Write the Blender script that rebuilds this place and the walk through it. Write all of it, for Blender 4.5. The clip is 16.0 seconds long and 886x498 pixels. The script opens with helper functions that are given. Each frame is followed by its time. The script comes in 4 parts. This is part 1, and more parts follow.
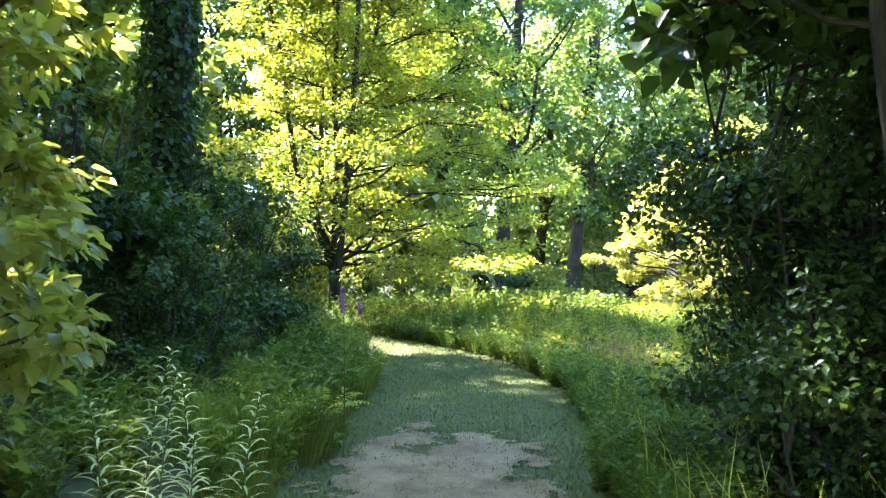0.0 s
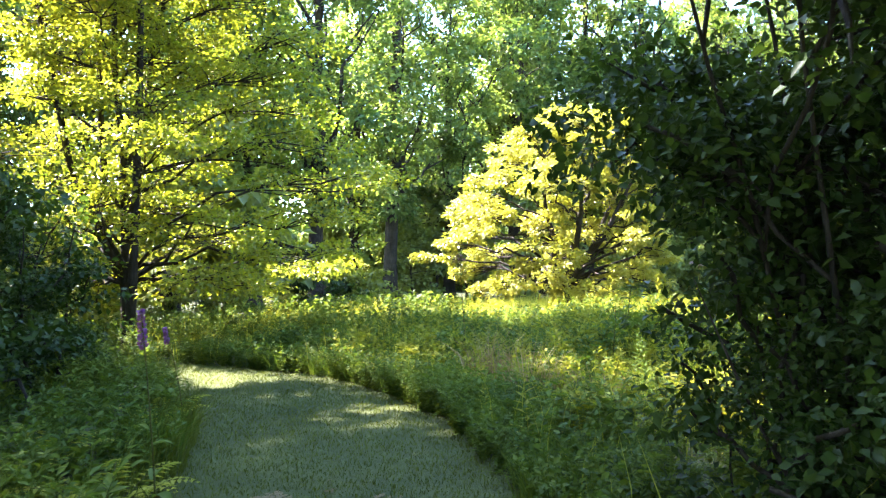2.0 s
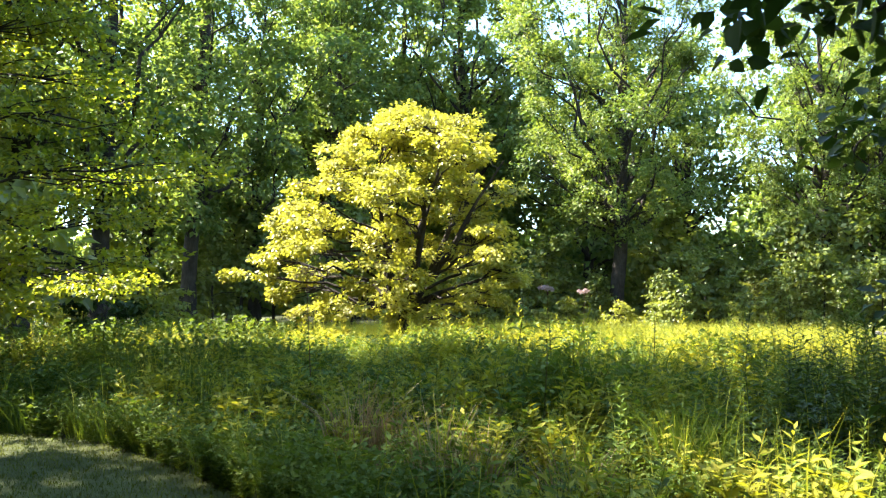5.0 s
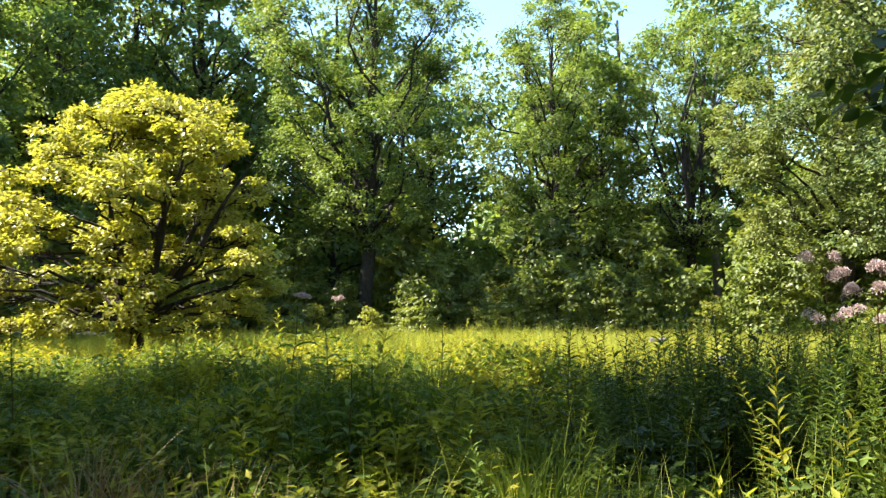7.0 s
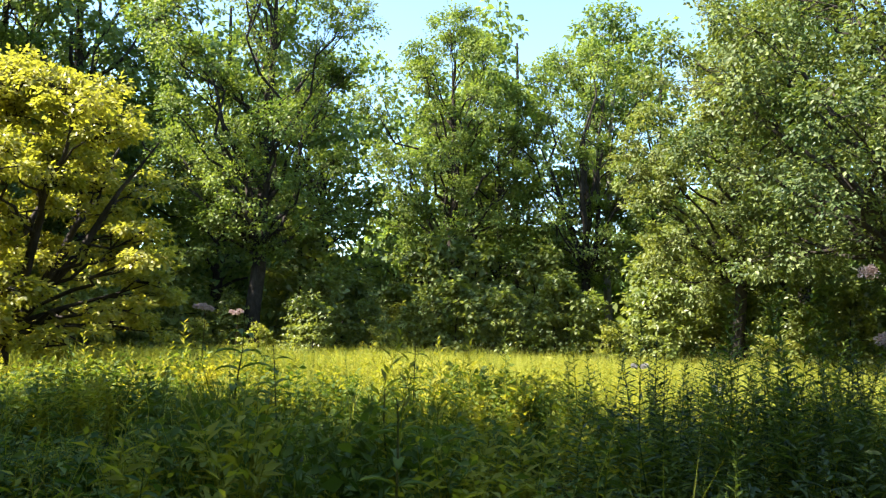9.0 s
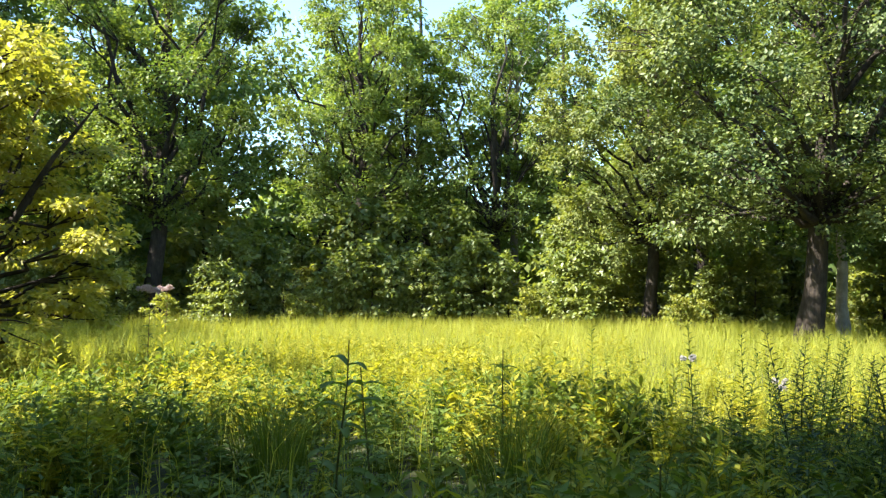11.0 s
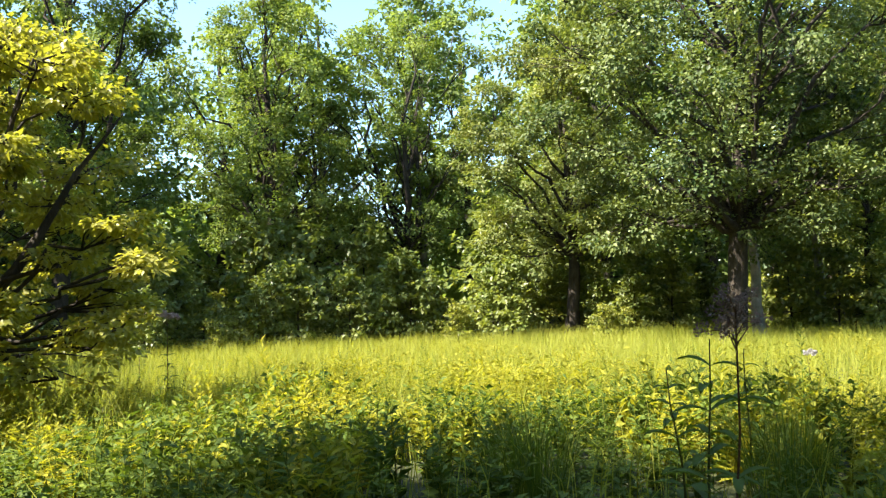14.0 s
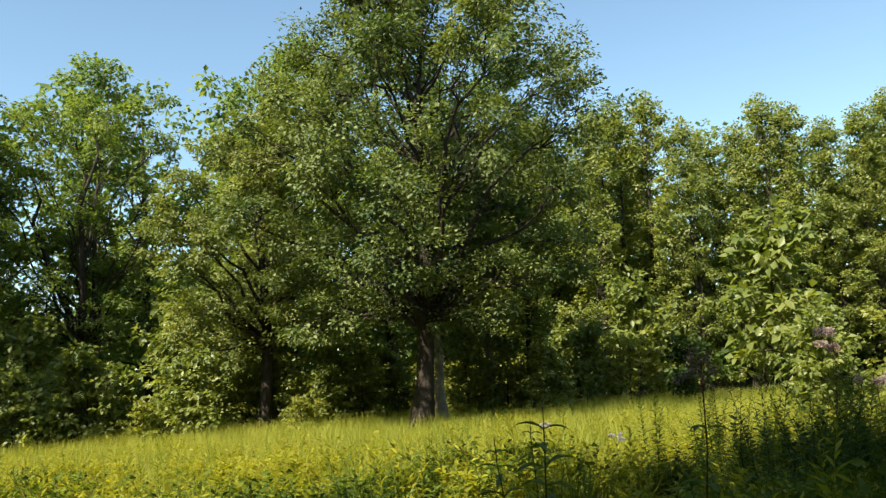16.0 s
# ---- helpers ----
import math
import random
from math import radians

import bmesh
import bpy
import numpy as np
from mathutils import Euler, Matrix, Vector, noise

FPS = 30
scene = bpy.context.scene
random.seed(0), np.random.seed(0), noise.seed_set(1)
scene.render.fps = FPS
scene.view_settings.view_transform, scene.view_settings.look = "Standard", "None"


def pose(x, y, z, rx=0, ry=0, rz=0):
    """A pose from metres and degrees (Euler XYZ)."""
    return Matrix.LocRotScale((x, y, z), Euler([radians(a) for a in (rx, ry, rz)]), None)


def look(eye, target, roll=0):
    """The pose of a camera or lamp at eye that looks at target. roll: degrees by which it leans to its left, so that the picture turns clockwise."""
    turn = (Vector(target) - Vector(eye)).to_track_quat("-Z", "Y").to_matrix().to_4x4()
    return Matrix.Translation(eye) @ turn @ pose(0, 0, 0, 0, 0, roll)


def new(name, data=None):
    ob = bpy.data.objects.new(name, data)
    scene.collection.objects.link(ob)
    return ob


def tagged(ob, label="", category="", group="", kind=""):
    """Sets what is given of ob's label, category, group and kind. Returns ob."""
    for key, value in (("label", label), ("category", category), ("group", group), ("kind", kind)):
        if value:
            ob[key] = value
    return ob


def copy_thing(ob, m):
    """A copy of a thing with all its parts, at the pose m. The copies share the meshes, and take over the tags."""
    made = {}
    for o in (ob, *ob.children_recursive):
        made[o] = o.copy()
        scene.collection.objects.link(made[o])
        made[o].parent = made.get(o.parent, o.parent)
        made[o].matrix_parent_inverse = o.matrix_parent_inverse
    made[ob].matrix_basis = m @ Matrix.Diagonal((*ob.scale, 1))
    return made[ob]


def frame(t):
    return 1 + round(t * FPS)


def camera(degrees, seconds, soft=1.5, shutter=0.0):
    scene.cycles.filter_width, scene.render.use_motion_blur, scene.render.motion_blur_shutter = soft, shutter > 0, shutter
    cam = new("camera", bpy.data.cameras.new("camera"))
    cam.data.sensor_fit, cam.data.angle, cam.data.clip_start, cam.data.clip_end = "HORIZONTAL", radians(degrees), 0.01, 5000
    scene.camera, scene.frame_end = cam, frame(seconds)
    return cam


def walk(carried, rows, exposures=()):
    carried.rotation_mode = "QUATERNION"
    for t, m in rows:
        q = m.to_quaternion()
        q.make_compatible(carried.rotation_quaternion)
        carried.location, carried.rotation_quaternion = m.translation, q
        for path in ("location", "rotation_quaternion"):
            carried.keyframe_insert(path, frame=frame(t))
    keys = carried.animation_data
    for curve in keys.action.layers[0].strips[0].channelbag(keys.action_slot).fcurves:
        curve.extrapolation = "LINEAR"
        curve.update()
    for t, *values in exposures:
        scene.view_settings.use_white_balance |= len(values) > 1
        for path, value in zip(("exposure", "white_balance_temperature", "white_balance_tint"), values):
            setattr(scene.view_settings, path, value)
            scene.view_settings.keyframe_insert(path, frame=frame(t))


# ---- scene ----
cam = camera(57.1, 16.0, soft=1.3, shutter=0.2)
PATH = [
    (0, (0.267, -0.478, 1.499), (0.107, 1.515, 1.517), 2.0),
    (0.5, (0.047, -0.007, 1.531), (-0.003, 1.992, 1.541), -0.1),
    (1, (-0.029, 0.496, 1.488), (0.023, 2.495, 1.521), -1.5),
    (1.5, (-0.112, 1.009, 1.467), (0.079, 3.0, 1.495), -1.4),
    (2, (-0.157, 1.55, 1.42), (0.158, 3.525, 1.454), -1.5),
    (2.5, (-0.194, 2.077, 1.421), (0.21, 4.033, 1.539), -1.3),
    (3, (-0.317, 2.475, 1.398), (0.293, 4.379, 1.443), -2.2),
    (3.5, (-0.25, 2.993, 1.322), (0.435, 4.872, 1.332), -1.8),
    (3.7, (-0.252, 3.223, 1.313), (0.469, 5.088, 1.343), -1.3),
    (5.8, (0.082, 5.055, 1.401), (0.898, 6.878, 1.502), 0.4),
    (6, (0.109, 5.184, 1.411), (0.984, 6.979, 1.51), 0.2),
    (6.5, (0.143, 5.484, 1.393), (1.326, 7.095, 1.481), -0.1),
    (7, (0.287, 5.831, 1.376), (1.601, 7.335, 1.472), -0.5),
    (7.5, (0.446, 6.217, 1.394), (1.901, 7.58, 1.556), 0.0),
    (8, (0.553, 6.61, 1.374), (2.101, 7.861, 1.566), -0.3),
    (8.5, (0.713, 7.133, 1.309), (2.251, 8.4, 1.472), 0.7),
    (8.7, (0.746, 7.319, 1.288), (2.26, 8.617, 1.438), 1.1),
    (10.8, (0.631, 9.286, 1.596), (2.299, 10.388, 1.645), 0.3),
    (11, (0.602, 9.466, 1.64), (2.295, 10.531, 1.682), 0.2),
    (11.5, (0.484, 9.843, 1.681), (2.229, 10.821, 1.685), -1.1),
    (12, (0.329, 10.284, 1.676), (2.099, 11.214, 1.705), -1.7),
    (12.5, (0.169, 10.749, 1.667), (1.956, 11.645, 1.712), -2.3),
    (13, (0.034, 11.202, 1.643), (1.833, 12.072, 1.716), -2.9),
    (13.5, (-0.093, 11.686, 1.599), (1.723, 12.52, 1.688), -2.7),
    (14, (-0.358, 11.945, 1.567), (1.481, 12.725, 1.652), -2.1),
    (14.5, (-0.615, 12.193, 1.533), (1.284, 12.803, 1.683), -1.3),
    (15, (-0.946, 12.425, 1.554), (1.009, 12.794, 1.758), -1.5),
    (15.5, (-1.053, 12.682, 1.543), (0.927, 12.824, 1.788), -2.4),
    (16, (-1.162, 12.969, 1.542), (0.819, 12.959, 1.817), -3.4),
]
walk(cam, [(t, look(eye, target, roll)) for t, eye, target, roll in PATH],
     exposures=((0, 4.3, 5750, 20), (2.5, 3.6, 6150, 23), (3.0, 3.3, 6200, 23), (3.7, 3.35, 6350, 21), (6, 2.5, 6500, 15), (8.5, 2.15, 6550, 15),
                (11, 2.3, 6500, 13), (13, 2.3, 6500, 13), (14.5, 1.95, 7000, 12), (16, 1.25, 7450, 8)))

# ---- light ----
SUN_AZ, SUN_EL = radians(-50), radians(50)     # azimuth from +y, clockwise
world = bpy.data.worlds.new("sky")
scene.world = world
world.use_nodes = True
wn = world.node_tree
sky = wn.nodes.new("ShaderNodeTexSky")
sky.sky_type, sky.sun_disc = "NISHITA", False
sky.sun_elevation, sky.sun_rotation = SUN_EL, SUN_AZ
sky.ozone_density, sky.dust_density = 3.0, 0.5
wn.nodes["Background"].inputs["Strength"].default_value = 0.11
tint_node = wn.nodes.new("ShaderNodeMix")
tint_node.data_type, tint_node.blend_type = "RGBA", "MULTIPLY"
tint_node.inputs[0].default_value, tint_node.inputs[7].default_value = 1.0, (0.92, 1.03, 1.0, 1)
wn.links.new(sky.outputs[0], tint_node.inputs[6])
wn.links.new(tint_node.outputs[2], wn.nodes["Background"].inputs["Color"])
sun_dir = Vector((math.sin(SUN_AZ) * math.cos(SUN_EL), math.cos(SUN_AZ) * math.cos(SUN_EL), math.sin(SUN_EL)))
sun = new("sun", bpy.data.lights.new("sun", "SUN"))
sun.data.energy, sun.data.angle, sun.data.color = 5.0, radians(0.6), (1.0, 0.95, 0.86)
sun.matrix_world = look(sun_dir * 100, (0, 0, 0))


# ---- materials ----
def mat_base(name):
    m = bpy.data.materials.new(name)
    m.use_nodes = True
    nt = m.node_tree
    nt.nodes.clear()
    return m, nt, nt.nodes.new("ShaderNodeOutputMaterial")


def ramp(nt, fac, stops):
    r = nt.nodes.new("ShaderNodeValToRGB")
    while len(r.color_ramp.elements) < len(stops):
        r.color_ramp.elements.new(0.5)
    for e, (p, c) in zip(r.color_ramp.elements, stops):
        e.position, e.color = p, (*c, 1)
    nt.links.new(fac, r.inputs[0])
    return r.outputs[0]


def noise_tex(nt, scale, detail=4.0, rough=0.6, stretch=1.0):
    co = nt.nodes.new("ShaderNodeTexCoord")
    n = nt.nodes.new("ShaderNodeTexNoise")
    n.inputs["Scale"].default_value, n.inputs["Detail"].default_value, n.inputs["Roughness"].default_value = scale, detail, rough
    mp = nt.nodes.new("ShaderNodeMapping")
    mp.inputs["Scale"].default_value = (1, 1, stretch)
    nt.links.new(co.outputs["Object"], mp.inputs["Vector"])
    nt.links.new(mp.outputs[0], n.inputs["Vector"])
    return n.outputs["Fac"]


def mixed(nt, fac, a, b, mode="MIX"):
    m = nt.nodes.new("ShaderNodeMix")
    m.data_type, m.blend_type = "RGBA", mode
    for sock, v in ((m.inputs[0], fac), (m.inputs[6], a), (m.inputs[7], b)):
        if hasattr(v, "is_output"):
            nt.links.new(v, sock)
        else:
            sock.default_value = v if isinstance(v, float) else (*v, 1)
    return m.outputs[2]


def leaf_mat(name, dark, mid, light, through_light=0.45, gloss=0.42, patch=0.35, tint=None, shine=0.45):
    """Thin leaves: a green that varies leaf by leaf and from bough to bough, with light shining through."""
    m, nt, out = mat_base(name)
    geo = nt.nodes.new("ShaderNodeNewGeometry")
    col = ramp(nt, geo.outputs["Random Per Island"], [(0.0, dark), (0.5, mid), (1.0, light)])
    col = mixed(nt, 0.5, col, ramp(nt, noise_tex(nt, patch, 3.0), [(0.35, dark), (0.65, light)]))
    bs = nt.nodes.new("ShaderNodeBsdfPrincipled")
    bs.inputs["Roughness"].default_value = gloss
    bs.inputs["Specular IOR Level"].default_value = shine
    nt.links.new(col, bs.inputs["Base Color"])
    tr = nt.nodes.new("ShaderNodeBsdfTranslucent")
    warm = mixed(nt, 1.0, col, tint or (1.5, 1.45, 0.55), "MULTIPLY")
    nt.links.new(warm, tr.inputs["Color"])
    mx = nt.nodes.new("ShaderNodeMixShader")
    mx.inputs[0].default_value = through_light
    nt.links.new(bs.outputs[0], mx.inputs[1])
    nt.links.new(tr.outputs[0], mx.inputs[2])
    nt.links.new(mx.outputs[0], out.inputs[0])
    return m


def rough_mat(name, stops, scale, bump_scale, bump=0.4, fine=None, roughness=0.9, stretch=1.0):
    m, nt, out = mat_base(name)
    bs = nt.nodes.new("ShaderNodeBsdfPrincipled")
    bs.inputs["Roughness"].default_value = roughness
    bs.inputs["Specular IOR Level"].default_value = 0.2
    col = ramp(nt, noise_tex(nt, scale, 5.0), stops)
    grain = noise_tex(nt, bump_scale, 6.0, 0.7, stretch)
    col = mixed(nt, 0.6, col, ramp(nt, grain, fine or [(0.3, (0.35, 0.35, 0.35)), (0.7, (1, 1, 1))]), "MULTIPLY")
    nt.links.new(col, bs.inputs["Base Color"])
    bp = nt.nodes.new("ShaderNodeBump")
    bp.inputs["Strength"].default_value, bp.inputs["Distance"].default_value = bump, 0.03
    nt.links.new(grain, bp.inputs["Height"])
    nt.links.new(bp.outputs[0], bs.inputs["Normal"])
    nt.links.new(bs.outputs[0], out.inputs[0])
    return m


OAK = leaf_mat("oak_leaf", (0.05, 0.10, 0.026), (0.11, 0.178, 0.040), (0.25, 0.30, 0.075), 0.42, 0.5, shine=0.28)
# OAK made darker; the great oak's shade is put into its leaf colour
OAK_SHADED = leaf_mat("shaded_oak_leaf", (0.026, 0.056, 0.018), (0.065, 0.11, 0.03), (0.22, 0.255, 0.08), 0.30, 0.5, shine=0.28)
OAK_DRY = leaf_mat("dry_oak_leaf", (0.075, 0.115, 0.032), (0.15, 0.19, 0.052), (0.27, 0.285, 0.095), 0.36, 0.5, shine=0.28)
FAR_LEAF = leaf_mat("woodland_leaf", (0.058, 0.112, 0.038), (0.115, 0.185, 0.056), (0.24, 0.295, 0.092), 0.45, 0.5, shine=0.28)
# deep shade under the trees is put into these near-black greens
SHADED_LEAF = leaf_mat("shaded_dark_leaf", (0.016, 0.038, 0.010), (0.032, 0.066, 0.015), (0.075, 0.115, 0.024), 0.35, 0.45, shine=0.2)
MAPLE = leaf_mat("maple_leaf", (0.07, 0.125, 0.02), (0.15, 0.20, 0.026), (0.32, 0.32, 0.035), 0.54, tint=(1.8, 1.65, 0.5))
YELLOW = leaf_mat("yellow_leaf", (0.21, 0.222, 0.033), (0.315, 0.308, 0.05), (0.43, 0.405, 0.10), 0.50, tint=(1.3, 1.3, 0.5))
PALE_LEAF = leaf_mat("pale_poplar_leaf", (0.10, 0.145, 0.038), (0.17, 0.215, 0.055), (0.28, 0.30, 0.095), 0.45)
SAPLING = leaf_mat("sapling_leaf", (0.12, 0.165, 0.036), (0.205, 0.235, 0.05), (0.33, 0.32, 0.07), 0.5)
HERB = leaf_mat("herb_leaf", (0.042, 0.084, 0.016), (0.085, 0.14, 0.022), (0.18, 0.225, 0.034), 0.36, 0.6, 0.6, shine=0.15)
HERB_GOLD = leaf_mat("golden_herb_leaf", (0.16, 0.19, 0.022), (0.26, 0.27, 0.03), (0.39, 0.355, 0.045), 0.45, 0.6, 0.6, shine=0.15)
GRASS = leaf_mat("meadow_grass_blade", (0.21, 0.25, 0.032), (0.30, 0.325, 0.045), (0.40, 0.40, 0.09), 0.45, 0.65, 0.25, shine=0.15)
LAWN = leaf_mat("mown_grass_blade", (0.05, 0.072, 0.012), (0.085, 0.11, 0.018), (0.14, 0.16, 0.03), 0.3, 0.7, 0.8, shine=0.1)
PLUME = leaf_mat("pale_plume_leaf", (0.24, 0.28, 0.10), (0.38, 0.42, 0.18), (0.55, 0.56, 0.30), 0.35, 0.5, 1.0)
STRAW = leaf_mat("dead_straw", (0.22, 0.13, 0.06), (0.36, 0.24, 0.11), (0.5, 0.38, 0.2), 0.2, 0.7, 1.0, (1.1, 1.0, 0.7))
PINK = leaf_mat("dusty_pink_flower", (0.32, 0.22, 0.20), (0.50, 0.40, 0.36), (0.64, 0.56, 0.51), 0.3, 0.8, 3.0, (1.1, 0.9, 0.9))
BROWN_HEAD = leaf_mat("faded_brown_flower", (0.14, 0.08, 0.07), (0.26, 0.17, 0.145), (0.40, 0.30, 0.26), 0.2, 0.8, 3.0, (1.1, 0.9, 0.9))
PURPLE = leaf_mat("purple_flower", (0.15, 0.05, 0.20), (0.26, 0.10, 0.31), (0.40, 0.20, 0.45), 0.35, 0.7, 3.0, (1.1, 0.8, 1.2))
WHITE = leaf_mat("white_flower", (0.30, 0.29, 0.27), (0.42, 0.40, 0.38), (0.55, 0.53, 0.50), 0.25, 0.8, 3.0, (1.0, 1.0, 0.95))
BARK = rough_mat("dark_bark", [(0.3, (0.028, 0.022, 0.017)), (0.7, (0.075, 0.062, 0.048))], 2.5, 20.0, 1.0, [(0.35, (0.15, 0.15, 0.15)), (0.65, (1, 1, 1))], stretch=0.16)
# BARK again, darker and greener: the trunk's shade is in the colour
BARK_SHADE = rough_mat("green_shaded_bark", [(0.3, (0.014, 0.018, 0.010)), (0.7, (0.040, 0.046, 0.022))], 2.5, 18.0, 1.0, [(0.35, (0.2, 0.2, 0.2)), (0.65, (1, 1, 1))], stretch=0.2)
BARK_PALE = rough_mat("pale_bark", [(0.3, (0.16, 0.15, 0.125)), (0.7, (0.34, 0.32, 0.27))], 2.0, 16.0, 0.8, stretch=0.3)
STEM = rough_mat("green_stem", [(0.3, (0.07, 0.09, 0.02)), (0.7, (0.15, 0.14, 0.04))], 3.0, 30.0, 0.2)
STEM_RED = rough_mat("reddish_stem", [(0.3, (0.09, 0.045, 0.03)), (0.7, (0.18, 0.10, 0.05))], 3.0, 30.0, 0.2)
SOIL = rough_mat("meadow_soil", [(0.3, (0.030, 0.034, 0.014)), (0.7, (0.075, 0.085, 0.030))], 0.6, 9.0, 0.8)
TURF = rough_mat("mown_turf", [(0.3, (0.045, 0.058, 0.014)), (0.7, (0.10, 0.112, 0.03))], 0.9, 25.0, 0.7)
DIRT = rough_mat("trodden_dirt", [(0.3, (0.13, 0.088, 0.040)), (0.7, (0.29, 0.21, 0.108))], 2.5, 30.0, 0.6)


# ---- mesh helpers ----
def bulk(name, verts, tris, material, parent=None, label=""):
    """One mesh object from arrays of vertices and triangles."""
    me = bpy.data.meshes.new(name)
    verts, tris = np.asarray(verts, np.float32), np.asarray(tris, np.int32)
    me.vertices.add(len(verts))
    me.vertices.foreach_set("co", verts.ravel())
    me.loops.add(tris.size)
    me.loops.foreach_set("vertex_index", tris.ravel())
    me.polygons.add(len(tris))
    me.polygons.foreach_set("loop_start", np.arange(0, tris.size, 3, dtype=np.int32))
    me.update(calc_edges=True)
    me.validate()
    me.materials.append(material)
    ob = new(name, me)
    ob.parent = parent
    if label:
        tagged(ob, label)
    return ob


def join(chunks):
    vs, fs, n = [], [], 0
    for v, f in chunks:
        vs.append(v)
        fs.append(f + n)
        n += len(v)
    return np.concatenate(vs), np.concatenate(fs)


def unit(a):
    return a / np.maximum(np.linalg.norm(a, axis=-1, keepdims=True), 1e-6)


def leaves(at, along, up, length, width, fold=0.2):
    """Folded, pointed leaves: base, two shoulders and tip, one island each."""
    along, n = unit(along), len(at)
    side = unit(np.cross(along, up))
    nor = np.cross(side, along)
    length, width = np.broadcast_to(length, n)[:, None], np.broadcast_to(width, n)[:, None]
    mid = at + along * length * 0.45
    v = np.stack([at, mid + side * width * 0.5 + nor * width * fold, at + along * length - nor * length * 0.08,
                  mid - side * width * 0.5 + nor * width * fold], 1).reshape(-1, 3)
    k = np.arange(n)[:, None] * 4
    f = np.stack([k + [0, 1, 2], k + [0, 2, 3]], 1).reshape(-1, 3)
    return v, f


def fine_leaves(at, along, up, length, width, fold=0.2):
    """As leaves(), with a rounder outline of six points."""
    along, n = unit(along), len(at)
    side = unit(np.cross(along, up))
    nor = np.cross(side, along)
    length, width = np.broadcast_to(length, n)[:, None], np.broadcast_to(width, n)[:, None]
    lo, hi = at + along * length * 0.3, at + along * length * 0.68 - nor * length * 0.03
    v = np.stack([at, lo + side * width * 0.5 + nor * width * fold, hi + side * width * 0.4 + nor * width * fold * 0.7, at + along * length - nor * length * 0.12,
                  hi - side * width * 0.4 + nor * width * fold * 0.7, lo - side * width * 0.5 + nor * width * fold], 1).reshape(-1, 3)
    k = np.arange(n)[:, None] * 6
    f = np.stack([k + [0, 1, 2], k + [0, 2, 3], k + [0, 3, 4], k + [0, 4, 5]], 1).reshape(-1, 3)
    return v, f


def blades(at, lean, height, width):
    """Tapered grass blades that bend over, two segments each."""
    n = len(at)
    az = np.random.uniform(0, 2 * np.pi, n)
    s = np.stack([np.cos(az), np.sin(az), np.zeros(n)], 1)
    h, w = height[:, None], np.broadcast_to(width, n)[:, None]
    up = np.array([0, 0, 1.0])
    mid = at + up * h * 0.55 + lean * h * 0.25
    tip = at + up * h * (1 - 0.25 * np.linalg.norm(lean, axis=1, keepdims=True)) + lean * h * 0.9
    v = np.stack([at - s * w / 2, at + s * w / 2, mid + s * w * 0.4, mid - s * w * 0.4, tip], 1).reshape(-1, 3)
    k = np.arange(n)[:, None] * 5
    f = np.stack([k + [0, 1, 2], k + [0, 2, 3], k + [3, 2, 4]], 1).reshape(-1, 3)
    return v, f


def tube(points, radii, sides=6):
    p, r = np.asarray(points, float), np.asarray(radii, float)
    d = unit(np.gradient(p, axis=0))
    ref = np.where(np.abs(d[:, 2:]) > 0.9, [[1.0, 0, 0]], [[0, 0, 1.0]])
    a = unit(np.cross(d, ref))
    b = np.cross(d, a)
    th = np.linspace(0, 2 * np.pi, sides, endpoint=False)
    ring = p[:, None] + r[:, None, None] * (a[:, None] * np.cos(th)[None, :, None] + b[:, None] * np.sin(th)[None, :, None])
    f = []
    for i in range(len(p) - 1):
        for j in range(sides):
            q, k = i * sides + j, i * sides + (j + 1) % sides
            f += [(q, k, k + sides), (q, k + sides, q + sides)]
    return ring.reshape(-1, 3), np.array(f)


def rand(a, b, n=None):
    return np.random.uniform(a, b, n)


# ---- ground ----
RIGHT_Y, RIGHT_X = (-8, 0, 5, 7, 9, 10, 11, 12, 13, 14.2), (1.5, 1.4, 1.08, 1.12, 1.08, 0.82, 0.5, 0.02, -0.75, -2.0)
LEFT_Y, LEFT_X = (-8, 0, 5, 8, 10, 12, 14, 16), (-1.3, -1.2, -1.1, -1.15, -1.4, -2.0, -3.4, -6.0)


def ground_z(x, y):
    """Level round the path, then falling gently towards the woods."""
    d = np.hypot(np.maximum(x - 5, 0), np.maximum(y - 14, 0) * 0.8)
    z = -1.15 * (1 - np.exp(-(d / 17.0) ** 1.5)) - 0.5 * (1 - np.exp(-d / 60))
    return z + 0.05 * np.sin(x * 0.7 + 1) * np.sin(y * 0.6) * np.clip(d / 4, 0, 1)


def on_path(x, y, margin=0.0):
    r, l = np.interp(y, RIGHT_Y, RIGHT_X), np.interp(y, LEFT_Y, LEFT_X)
    return (x < r + margin) & (x > l - margin) & (y < 15.2 + margin) & (x > -9)


def sheet(name, xs, ys, material, lift=0.0, keep=None):
    gx, gy = np.meshgrid(xs, ys, indexing="ij")
    v = np.stack([gx, gy, ground_z(gx, gy) + lift], -1).reshape(-1, 3)
    i, j = np.meshgrid(np.arange(len(xs) - 1), np.arange(len(ys) - 1), indexing="ij")
    a = (i * len(ys) + j).ravel()
    f = np.concatenate([np.stack([a, a + len(ys), a + len(ys) + 1], 1), np.stack([a, a + len(ys) + 1, a + 1], 1)])
    if keep is not None:
        c = v[f].mean(1)
        f = f[keep(c[:, 0], c[:, 1])]
    return bulk(name, v, f, material)


